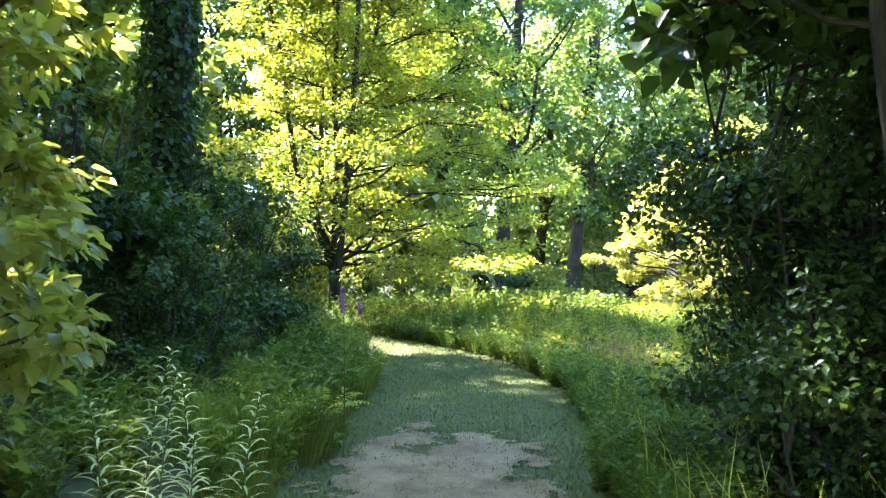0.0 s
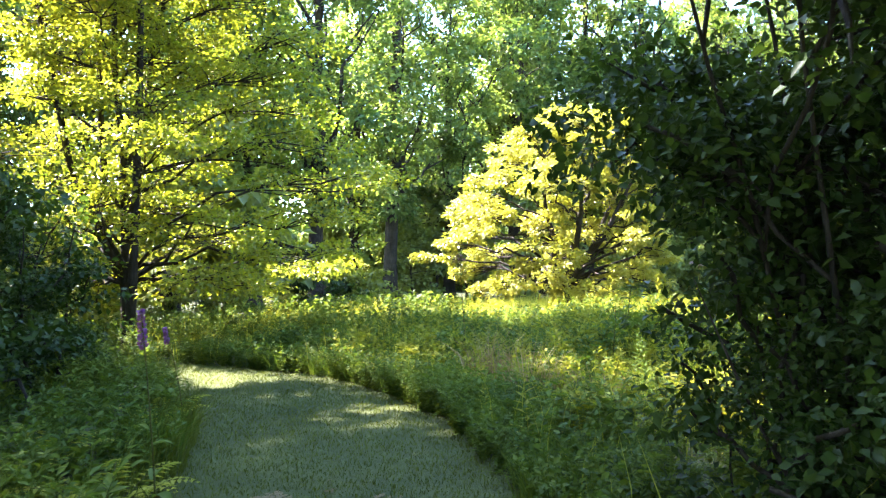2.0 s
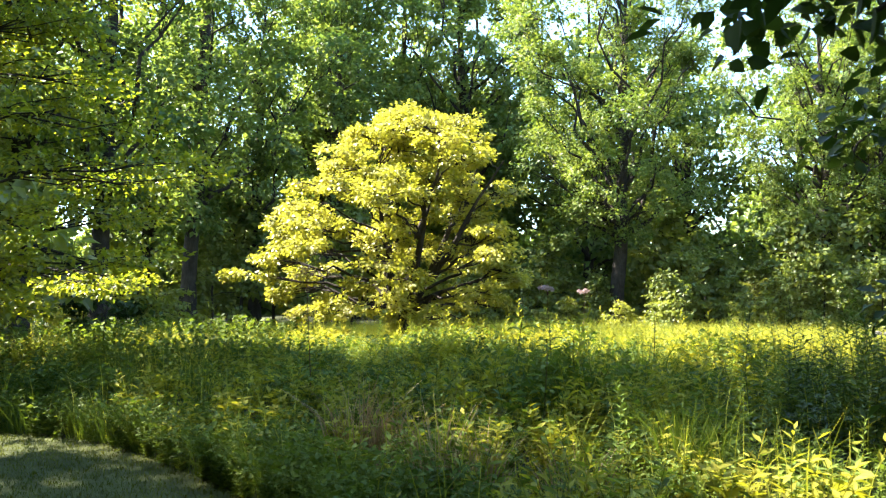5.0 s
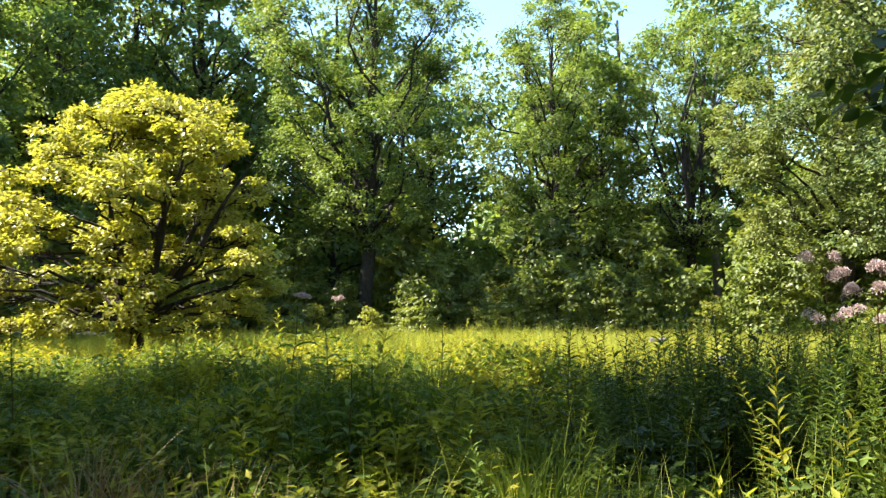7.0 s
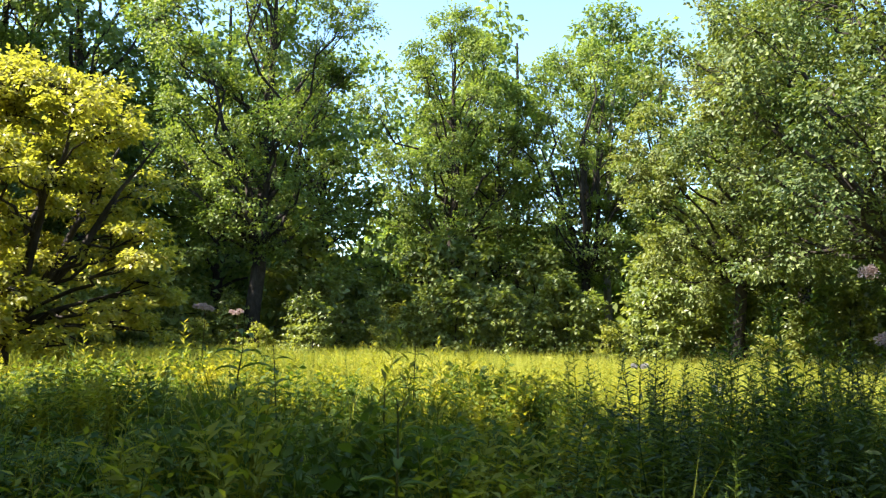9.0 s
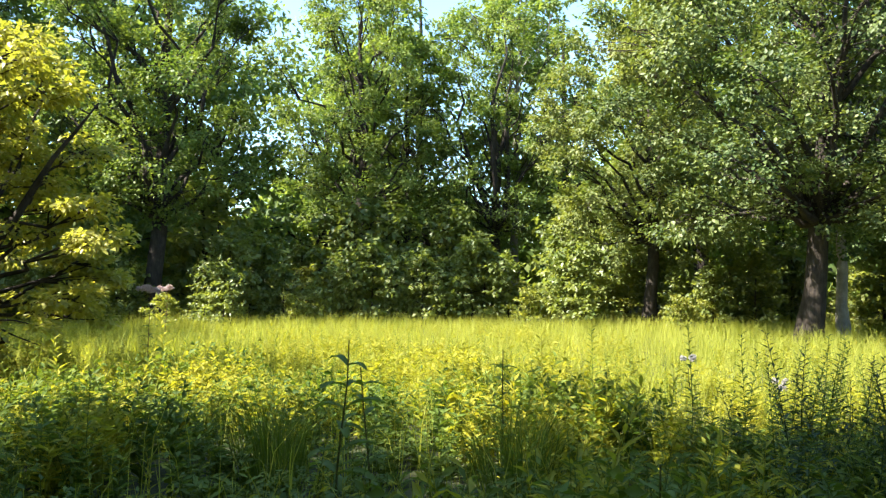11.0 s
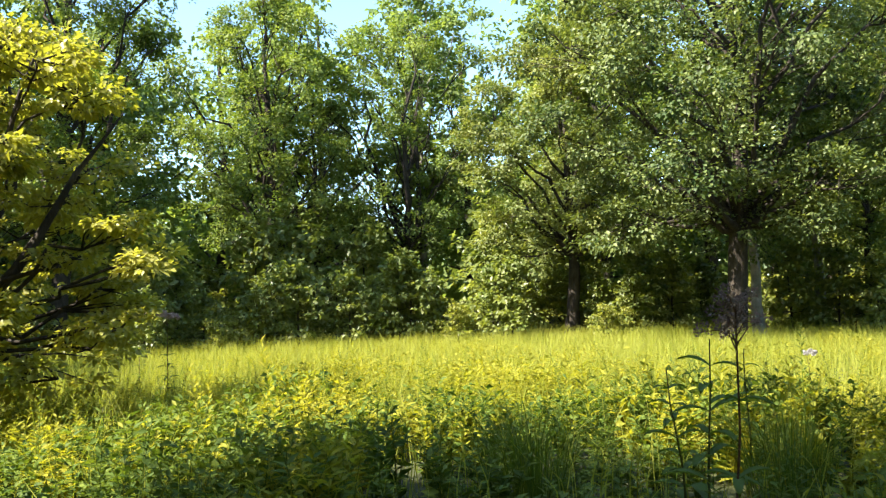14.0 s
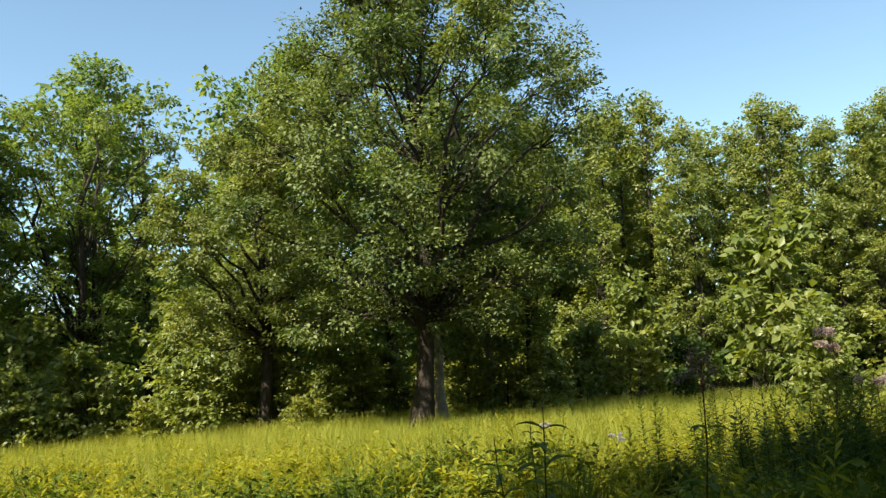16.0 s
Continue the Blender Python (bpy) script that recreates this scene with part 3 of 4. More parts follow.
# the depth of the wood, past the trees that can be told apart
np.random.seed(45)
n = 62000
a = rand(radians(-45), radians(128), n)
r = rand(74, 84, n)
x, y = 2 + r * np.sin(a), 8 + r * np.cos(a)
top = 11.5 + 3.0 * np.sin(a * 23) + 2.0 * np.sin(a * 57 + 1)
at = np.stack([x, y, ground_z(x, y) + top * rand(0, 1, n) ** 1.3], 1)
ln = rand(0.7, 1.5, n)
tagged(bulk("far_wood", *leaves(at, np.random.normal(0, 1, (n, 3)), np.random.normal(0, 1, (n, 3)) + [0, 0, 0.6], ln, ln * 0.8), FAR_LEAF),
       "dense green foliage deep in the surrounding wood", "woods", kind="stuff")


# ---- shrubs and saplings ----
low = tree("shrub", 1.5, 0.012, 0.05, 0.62, 24, 120, 60, 0.05, 0.2, SHADED_LEAF, shape="round", flat=0.6, stems=6, seed=54, twigs=10,
           label="low leafy shrub beside the path, shade put into its leaf colour", category="shrub")
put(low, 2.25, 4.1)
hedge = tree("shrub", 4.4, 0.016, 0.4, 1.1, 64, 720, 64, 0.054, 0.30, SHADED_LEAF, fine=True, shape="tall", flat=0.6, stems=16, seed=51, crook=0.4,
             label="dense shrub with many thin upright stems beside the path, leaf colour darkened for shade", category="shrub")
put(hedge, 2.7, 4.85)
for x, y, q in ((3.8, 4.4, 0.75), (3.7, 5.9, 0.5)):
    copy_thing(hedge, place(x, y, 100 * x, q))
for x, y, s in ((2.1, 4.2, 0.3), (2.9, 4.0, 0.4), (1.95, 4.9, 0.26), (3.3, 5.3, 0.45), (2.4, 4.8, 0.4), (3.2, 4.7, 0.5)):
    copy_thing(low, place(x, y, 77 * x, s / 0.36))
put(tree("shrub", 5.0, 0.06, 2.3, 1.35, 26, 170, 44, 0.12, 0.32, SHADED_LEAF, fine=True, shape="round", flat=0.5, stems=2, seed=53,
         label="leafy small tree that overhangs the path's start, leaf colour darkened for shade", category="shrub"), 2.75, 3.3)
near = tree("shrub", 3.4, 0.03, 0.3, 1.1, 30, 260, 40, 0.08, 0.24, HERB, shape="round", flat=0.4, stems=6, seed=52,
            label="leafy green sapling clump at the path's shaded border", category="shrub")
put(near, -4.3, 3.2, 0, 0.8)
put(lobed_tree("shrub", 4.0, 0.035, 0.4, 0.95, 34, 9, 26, 0.095, SAPLING, shape="narrow", flat=0.5, rise=0.7, lobe=0.4, seed=57, fine=True,
               label="broad-leaved yellow-green sapling at the shaded path border", category="shrub"), -2.55, 3.15)
copy_thing(near, place(-4.4, 5.0, 100, 1.0))
copy_thing(near, place(-4.0, 8.3, 200, 0.8))
gloom = tree("shrub", 2.7, 0.03, 0.15, 1.15, 24, 170, 36, 0.09, 0.3, SHADED_LEAF, shape="round", flat=0.5, stems=5, seed=55, twigs=20,
             label="leafy shrub beside the path, deep shade put into its leaf colour", category="shrub")
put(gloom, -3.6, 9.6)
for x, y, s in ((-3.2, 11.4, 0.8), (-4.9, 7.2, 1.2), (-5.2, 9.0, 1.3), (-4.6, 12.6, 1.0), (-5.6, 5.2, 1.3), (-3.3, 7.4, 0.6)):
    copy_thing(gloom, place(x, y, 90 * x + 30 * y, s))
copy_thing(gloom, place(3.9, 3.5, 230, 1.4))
under = [
    tree("shrub", 3.0, 0.04, 0.3, 1.7, 10, 48, 28, 0.26, 0.52, SHADED_LEAF, shape="round", flat=0.5, stems=3, seed=61, twigs=8, label="green woodland shrub, leaf colour darkened for shade", category="shrub"),
    tree("shrub", 3.6, 0.05, 0.4, 1.9, 14, 50, 28, 0.26, 0.5, SAPLING, shape="spread", flat=0.22, layered=True, seed=62, twigs=8, label="light green sapling with flat layered boughs", category="shrub"),
    tree("shrub", 4.8, 0.06, 0.3, 1.7, 20, 60, 28, 0.27, 0.48, PALE_LEAF, shape="cone", flat=0.35, layered=True, seed=63, twigs=8, label="green conical young tree at the wood's edge", category="shrub"),
]
for i, ob in enumerate(under):
    tagged(ob, group="undergrowth of the wood")
SHRUBS = []
for i in range(48):
    a = radians(-8 + 116 * (i + rng.uniform(0, 1)) / 48)
    r = rng.uniform(44, 54) - 6 * max(0.0, math.cos(a)) ** 2
    SHRUBS.append((2 + r * math.sin(a), 8 + r * math.cos(a), rng.choice((1, 1, 2, 2)), rng.uniform(0.7, 1.35)))
for i in range(18):
    SHRUBS.append((rng.uniform(-12, -7), rng.uniform(4.5, 15), rng.choice((0, 0, 0, 2)), rng.uniform(0.6, 1.0)))
for i in range(20):
    SHRUBS.append((rng.uniform(-20, -3), rng.uniform(22, 38), rng.choice((0, 2, 1)), rng.uniform(0.8, 1.5)))
for i in range(14):
    SHRUBS.append((rng.uniform(-18, -9), rng.uniform(12, 22), rng.choice((0, 2, 1)), rng.uniform(0.9, 1.4)))
for x, y, k, s in ((39, 27, 1, 0.8), (23, 2.0, 2, 0.58), (21, 0.6, 1, 0.58), (24, -0.5, 1, 0.62), (25, 1.0, 2, 0.6), (44, 3, 1, 1.5), (40, -4, 2, 1.6), (36, -8, 1, 1.5), (42, 0, 0, 1.7), (1.5, 30, 1, 0.8), (0.0, 29, 0, 1), (36, 29.5, 1, 0.9), (38, 26, 2, 0.85), (39, 23.5, 1, 0.9), (37, 31, 1, 0.9), (31, 36, 1, 0.75)):
    SHRUBS.append((x, y, k, s))
for i in range(64):
    a = radians(24 + 72 * (i + rng.uniform(0, 1)) / 64)
    r = rng.uniform(35.5, 44)
    SHRUBS.append((2 + r * math.sin(a), 8 + r * math.cos(a), rng.choice((2, 1, 2)), rng.uniform(0.012, 0.02) * r))
used = set()
for x, y, k, s in SHRUBS:
    m = place(x, y, rng.uniform(0, 360), s)
    if k in used:
        copy_thing(under[k], m)
    else:
        under[k].matrix_basis = m
        used.add(k)


# ---- meadow ----
def herb_template(h, n_leaves, length, width, droop=0.2, seed=1, splay=1.0):
    """Stem and spiralled lance leaves of one meadow herb, at the origin."""
    np.random.seed(seed)
    t = np.linspace(0, 1, 5)
    bend = np.stack([0.08 * t ** 2, 0.05 * np.sin(t * 4), t], 1) * h
    sv, sf = tube(bend, 0.006 * (1 - 0.7 * t), 3)
    u = np.linspace(0.12, 1.0, n_leaves)
    at = np.stack([np.interp(u, t, bend[:, k]) for k in range(3)], 1)
    az = np.arange(n_leaves) * 2.4 + rand(-0.4, 0.4, n_leaves)
    along = np.stack([np.cos(az) * splay, np.sin(az) * splay, 0.55 - droop + 0.5 * u], 1)
    ln = length * (1.15 - 0.75 * u) * rand(0.8, 1.2, n_leaves)
    lv, lf = leaves(at, along, np.tile([0, 0, 1.0], (n_leaves, 1)), ln, ln * width)
    return join([(sv, sf), (lv, lf)])


def scatter(template, x, y, size, tall):
    v, f = template
    n = len(x)
    az = rand(0, 2 * np.pi, n)
    c, s = np.cos(az)[:, None], np.sin(az)[:, None]
    lean = np.random.normal(0, 0.10, (n, 2))
    z = v[None, :, 2] * (size * tall)[:, None]
    px = (v[None, :, 0] * c - v[None, :, 1] * s) * size[:, None] + z * lean[:, :1] + x[:, None]
    py = (v[None, :, 0] * s + v[None, :, 1] * c) * size[:, None] + z * lean[:, 1:] + y[:, None]
    pz = z + ground_z(x, y)[:, None]
    return np.stack([px, py, pz], -1).reshape(-1, 3), (f[None] + (np.arange(n) * len(v))[:, None, None]).reshape(-1, 3)


def clumpy(x, y, scale=0.5, off=0.0):
    return np.array([noise.noise((a * scale + off, b * scale, off)) for a, b in zip(x, y)])


def meadow_points(n, x0, x1, y0, y1, seed, gap=0.1):
    np.random.seed(seed)
    x, y = rand(x0, x1, n), rand(y0, y1, n)
    edge = np.interp(y, RIGHT_Y, RIGHT_X)
    edge = np.where(y > 14.2, -2.0 - (y - 14.2) * 3, edge)
    ok = (x > edge + gap) & ~((np.hypot(x - 2.6, y - 5.1) < 1.35))
    return x[ok], y[ok]


def bush_template(h, radius, n_leaves, length, width, seed):
    """A bushy herb: splayed stems that carry small leaves in a loose dome."""
    np.random.seed(seed)
    chunks, ends = [], []
    for k in range(5):
        a = k * 2.4
        t = np.linspace(0, 1, 4)[:, None]
        tip = np.array([math.cos(a) * radius * rand(0.3, 0.9), math.sin(a) * radius * rand(0.3, 0.9), h * rand(0.7, 1.05)])
        p = tip * t * np.concatenate([t ** 0.6, t ** 0.6, np.ones_like(t)], 1)
        chunks.append(tube(p, np.linspace(0.005, 0.0015, 4), 3))
        ends.append(p)
    ends = np.array(ends)
    pick, u = np.random.randint(0, 5, n_leaves), rand(0.03, 1, n_leaves)
    i = np.minimum((u * 3).astype(int), 2)
    fr = (u * 3 - i)[:, None]
    at = ends[pick, i] * (1 - fr) + ends[pick, i + 1] * fr
    az = rand(0, 2 * np.pi, n_leaves)
    along = np.stack([np.cos(az), np.sin(az), rand(-0.1, 0.9, n_leaves)], 1)
    ln = length * rand(0.7, 1.3, n_leaves) * (1.3 - 0.6 * u)
    chunks.append(leaves(at, along, np.random.normal(0, 0.4, (n_leaves, 3)) + [0, 0, 1.0], ln, ln * width))
    return join(chunks)


green_a = herb_template(0.85, 26, 0.17, 0.26, seed=71)
bush_a, bush_b = bush_template(0.72, 0.3, 84, 0.105, 0.36, 73), bush_template(0.6, 0.34, 76, 0.09, 0.55, 74)
for off, (tmpl, mat, count, nm, lab) in enumerate((
        (bush_a, HERB, 1700, "meadow_herbs", "leafy green meadow herbs, knee to hip high"),
        (bush_b, HERB, 1300, "meadow_herbs", "broad-leaved bushy green meadow herbs"),
        (bush_a, HERB_GOLD, 3000, "golden_herbs", "yellow-green bushy meadow herbs"),
        (green_a, HERB_GOLD, 420, "golden_herbs", "yellow-green upright lance-leaved meadow herbs"))):
    x, y = meadow_points(count, -3, 13 if mat is HERB_GOLD else 8.5, 1.5, 22 if mat is HERB_GOLD else 18, 80 + off)
    c = clumpy(x, y, 0.55, off * 7.3)
    keep = c > (-0.12 if mat is HERB else 0.0)
    x, y, c = x[keep], y[keep], c[keep]
    edge = np.interp(y, RIGHT_Y, RIGHT_X)
    tall = (0.85 + 0.75 * np.clip(clumpy(x, y, 0.5, 3.0), -0.4, 0.5)) * np.clip(0.5 + 0.5 * (x - edge), 0.5, 1)
    tagged(bulk(nm, *scatter(tmpl, x, y, rand(0.7, 1.15, len(x)), tall), mat), lab, "herbs", kind="stuff")

np.random.seed(97)
x, y = rand(9, 30, 1300), rand(-2, 34, 1300)
keep = (clumpy(x, y, 0.22, 12.0) > 0.08) & (np.hypot(x - 2, y - 8) < 30)
x, y = x[keep], y[keep]
tagged(bulk("golden_herbs", *scatter(bush_template(0.62, 0.4, 60, 0.10, 0.4, 77), x, y, rand(0.8, 1.3, len(x)), rand(0.8, 1.15, len(x))), HERB_GOLD),
       "low yellow-green herb clumps out in the open meadow", "herbs", kind="stuff")
lance_a, lance_b = herb_template(1.05, 44, 0.14, 0.2, 0.35, seed=75), herb_template(0.9, 34, 0.12, 0.26, 0.2, seed=76)
for off, (tmpl, mat, count, nm, lab) in enumerate((
        (lance_a, HERB, 1300, "lance_leaved_herbs", "upright green herbs with narrow lance leaves in the meadow"),
        (lance_b, HERB_GOLD, 500, "lance_leaved_herbs", "upright yellow-green herbs with narrow lance leaves"))):
    x, y = meadow_points(count, -3, 15, 2, 24, 96 + off)
    keep = clumpy(x, y, 0.8, 31 + off * 5.0) > 0.02
    x, y = x[keep], y[keep]
    tagged(bulk(nm, *scatter(tmpl, x, y, rand(0.45, 0.9, len(x)), np.clip(0.5 + 0.2 * (x - np.interp(y, RIGHT_Y, RIGHT_X)), 0.5, 1)), mat), lab, "herbs", kind="stuff")
x, y = meadow_points(9000, -3, 14, 1.5, 24, 90, 0.0)
at = np.stack([x, y, ground_z(x, y)], 1)
tagged(bulk("meadow_grass", *blades(at, np.random.normal(0, 0.28, (len(x), 3)) * [1, 1, 0], rand(0.35, 0.85, len(x)), 0.009), GRASS),
       "long yellow-green meadow grass", "grass", kind="stuff")
x, y = meadow_points(150000, -2, 46, -6, 48, 91, 0.0)
keep = (np.hypot(x, y - 9) > 8 + 5 * rand(0, 1, len(x))) & (np.hypot(x - 2, y - 8) < 46)
x, y = x[keep], y[keep]
at = np.stack([x, y, ground_z(x, y)], 1)
tagged(bulk("far_meadow_grass", *blades(at, np.random.normal(0, 0.38, (len(x), 3)) * [1, 1, 0], rand(0.35, 0.9, len(x)) * (1 + 0.45 * clumpy(x, y, 0.45, 8.0)) * (1 + 0.3 * clumpy(x, y, 1.9, 3.0)), 0.004 + 0.0003 * np.hypot(x, y - 9)), GRASS),
       "tall sunlit yellow-green grass across the open meadow", "grass", kind="stuff")
# weeds along the path's other side and under the maple
np.random.seed(93)
x, y = rand(-3.8, -0.8, 640), rand(2.0, 17.5, 640)
keep = (x < np.interp(y, LEFT_Y, LEFT_X) - 0.05) & ((y < 14.0) | (y > 15.4)) & (np.hypot(x + 1.35, y - 3.2) > 0.75)
x, y = x[keep], y[keep]
tagged(bulk("border_weeds", *scatter(bush_a, x, y, rand(0.5, 1.0, len(x)), np.ones(len(x))), HERB), "dense green weeds along the shaded path border", "herbs", kind="stuff")
x, y = rand(-9, 4, 480), rand(15.3, 21, 480)
tagged(bulk("border_weeds", *scatter(bush_b, x, y, rand(0.6, 1.1, len(x)), np.ones(len(x))), HERB), "green weeds growing under the maple", "herbs", kind="stuff")
x, y = rand(-12, 4, 380), rand(21, 31, 380)
tagged(bulk("border_weeds", *scatter(bush_b, x, y, rand(1.0, 1.7, len(x)), np.ones(len(x))), HERB), "tall green weeds in the clearing behind the maple", "herbs", kind="stuff")
np.random.seed(94)


# low weeds that soften the path's meadow side
y = rand(3.0, 14.5, 460)
x = np.interp(y, RIGHT_Y, RIGHT_X) - 0.1 + 0.18 * clumpy(y, y, 0.9, 5.0) + 0.75 * rand(0, 1, 460) ** 1.4
ok = np.hypot(x - 2.6, y - 5.1) > 1.1
x, y = x[ok], y[ok]
tagged(bulk("border_weeds", *scatter(bush_b, x, y, rand(0.25, 0.75, len(x)), np.ones(len(x))), HERB), "low green weeds spilling over the path's edge", "herbs", kind="stuff")


# weeds that fill the ground round the dark shrub
np.random.seed(99)
x, y = rand(1.15, 4.6, 420), rand(5.4, 8.8, 420)
ok = np.hypot(x - 2.7, y - 5.05) > 0.7
x, y = x[ok], y[ok]
tagged(bulk("border_weeds", *scatter(bush_a, x, y, rand(0.25, 0.62, len(x)), np.ones(len(x))), HERB), "knee-high green weeds beside the dark shrub", "herbs", kind="stuff")

# long grass arching over both edges of the path
np.random.seed(98)
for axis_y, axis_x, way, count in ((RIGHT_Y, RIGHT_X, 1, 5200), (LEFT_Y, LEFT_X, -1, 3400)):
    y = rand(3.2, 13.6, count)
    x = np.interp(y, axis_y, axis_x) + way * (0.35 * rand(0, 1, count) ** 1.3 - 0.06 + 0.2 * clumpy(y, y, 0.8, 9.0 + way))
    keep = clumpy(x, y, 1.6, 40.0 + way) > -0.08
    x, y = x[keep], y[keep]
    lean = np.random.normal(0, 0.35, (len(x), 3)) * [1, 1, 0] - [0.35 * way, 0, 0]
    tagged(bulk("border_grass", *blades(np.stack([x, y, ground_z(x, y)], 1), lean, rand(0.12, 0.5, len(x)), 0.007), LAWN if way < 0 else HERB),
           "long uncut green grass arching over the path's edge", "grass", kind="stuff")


# ---- single plants ----
def stalk(points, radius, parent, material=None, name="stem"):
    return bulk(name, *tube(points, np.linspace(radius, radius * 0.4, len(points)), 5), material or STEM, parent)


def big_leaf(parent, at, az, rise, length, width, material, name="leaf"):
    """One leaf with a fold along its midrib and a drooping tip, in four sections."""
    t = np.linspace(0, 1, 6)
    d = np.array([math.cos(az), math.sin(az), 0])
    s = np.array([-math.sin(az), math.cos(az), 0])
    mid = np.array(at) + d * (t * length)[:, None] + np.array([0, 0, 1]) * (rise * t * length - 0.55 * length * t ** 2)[:, None]
    w = width * np.sin(np.pi * np.clip(0.06 + 0.94 * t, 0, 1)) ** 0.8
    lift = np.array([0, 0, 0.25]) * w[:, None]
    v = np.concatenate([mid, mid + s * w[:, None] / 2 + lift, mid - s * w[:, None] / 2 + lift])
    f = []
    for k in range(5):
        f += [(k, k + 6, k + 7), (k, k + 7, k + 1), (k, k + 13, k + 12), (k, k + 1, k + 13)]
    return bulk(name, v, f, material, parent)


def flower_mass(parent, at, rx, rz, count, size, material, name="flower_head"):
    """Many small florets gathered into one dome of smaller tufts."""
    tufts = unit(np.random.normal(0, 1, (9, 3))) * [rx * 0.62, rx * 0.62, rz * 0.6]
    tufts[:, 2] = np.abs(tufts[:, 2])
    q = unit(np.random.normal(0, 1, (count, 3))) * rand(0.6, 1, count)[:, None] * [rx * 0.45, rx * 0.45, rz * 0.5]
    q += tufts[np.random.randint(0, 9, count)]
    ln = size * rand(0.7, 1.3, count)
    return bulk(name, *leaves(np.array(at) + q, q * [1, 1, 2] + np.random.normal(0, 0.02, (count, 3)), np.random.normal(0, 1, (count, 3)), ln, ln * 0.7), material, parent)


def plume_weed(name, x, y, h, heads, head_mat, leaf_mat_used, seed, label, category, head_r=0.05, leaf_len=0.2, stem_mat=None, whorls=7, spread=1.0, tiers=False):
    """A tall meadow weed: upright stem, lance leaves in whorls, branched flower heads on top."""
    np.random.seed(seed)
    z = float(ground_z(np.array(x), np.array(y)))
    root = new(name)
    root.matrix_basis = pose(x, y, z, 0, 0, rand(0, 360))
    top = np.array([rand(-0.06, 0.06), rand(-0.06, 0.06), h - 0.12 if heads else h])
    t = np.linspace(0, 1, 6)[:, None]
    axis = top * t + np.array([0.03, 0.02, 0]) * np.sin(t * 5)
    stalk(axis, 0.006 if tiers else 0.009, root, stem_mat)
    for k in range(whorls):
        u = 0.2 + 0.78 * k / whorls
        p = [np.interp(u, t[:, 0], axis[:, c]) for c in range(3)]
        for m in range(3 if heads else 2):
            ln = leaf_len * (1.15 - 0.6 * u) * rand(0.85, 1.15)
            big_leaf(root, p, k * 1.2 + m * 2 * np.pi / (3 if heads else 2) + rand(-0.2, 0.2), rand(0.35, 0.7), ln, ln * 0.27, leaf_mat_used)
    for k in range(heads):
        a, r = k * 2.4, spread * (0.03 + 0.03 * math.sqrt(k))
        tip = top + [math.cos(a) * r * 1.4, math.sin(a) * r * 1.4, rand(0.03, 0.12)]
        if tiers:
            u = 0.93 + 0.07 * k / heads
            p = np.array([np.interp(u, t[:, 0], axis[:, c]) for c in range(3)])
            r = (0.085 - 0.06 * k / heads) * rand(0.7, 1.1)
            tip = p + [math.cos(a) * r, math.sin(a) * r, rand(0.02, 0.07)]
            stalk([p, p * 0.5 + tip * 0.5 + [0, 0, 0.015], tip], 0.002, root, stem_mat, "flower_stalk")
            flower_mass(root, tip, head_r * rand(0.6, 1.1), head_r * 0.9, 50, 0.009, head_mat)
            continue
        stalk([axis[-2] * 0.25 + axis[-1] * 0.75, (axis[-1] + tip) / 2 + [0, 0, 0.01], tip], 0.002, root, stem_mat, "flower_stalk")
        flower_mass(root, tip, head_r * rand(0.8, 1.1), head_r * 0.85, 420, 0.008 + 0.11 * head_r, head_mat)
    return tagged(root, label, category)


# tall weeds with dusty pink heads, over the dark thicket
for k, (x, y, hh, hr) in enumerate(((7.42, 8.93, 1.72, 0.085), (7.6, 8.85, 1.6, 0.08), (6.05, 7.8, 1.68, 0.10), (6.3, 7.6, 1.6, 0.11), (6.1, 7.85, 1.5, 0.08), (6.1, 8.0, 1.38, 0.07), (6.9, 8.7, 1.2, 0.07), (7.0, 8.5, 1.22, 0.06))):
    plume_weed("pink_plume_weed", x, y, hh, 2 if k < 2 else 3, PINK, HERB, 200 + k, "tall weed with dusty pink domed flower heads in the meadow", "flower", hr, 0.17, STEM_RED, 8, 1.8)
plume_weed("pink_plume_weed", 12.69, 24.34, 1.75, 8, PINK, HERB, 206, "tall weed with dusty pink domed flower heads in the meadow", "flower", 0.07, 0.2, STEM_RED)
plume_weed("pink_plume_weed", 9.3, 20.6, 1.6, 8, PINK, HERB, 207, "tall weed with dusty pink domed flower heads in the meadow", "flower", 0.07, 0.2, STEM_RED)
# the faded one beside the path, and leafy stalks further in
plume_weed("faded_weed", 1.79, 12.09, 1.6, 12, BROWN_HEAD, HERB, 210, "tall weed with faded brown flower heads at the meadow's edge", "flower", 0.03, 0.15, STEM_RED, 6, 0.55, True)
for k, (x, y, hh, ln) in enumerate(((4.18, 12.39, 1.22, 0.3), (4.75, 12.6, 1.0, 0.24), (5.9, 12.3, 1.05, 0.18), (3.6, 10.4, 0.9, 0.2), (2.9, 9.6, 0.95, 0.2))):
    plume_weed("leafy_stalk", x, y, hh, 0, None, HERB, 220 + k, "upright green stalk with paired lance leaves in the meadow", "plant", 0, ln, None, 8)
for k, (x, y, hh) in enumerate(((9.14, 11.79, 0.85), (9.09, 10.92, 0.7))):
    plume_weed("white_flower", x, y, hh, 3, WHITE, HERB, 230 + k, "meadow weed with small white flower heads", "flower", 0.04, 0.12, None, 5, 1.0)

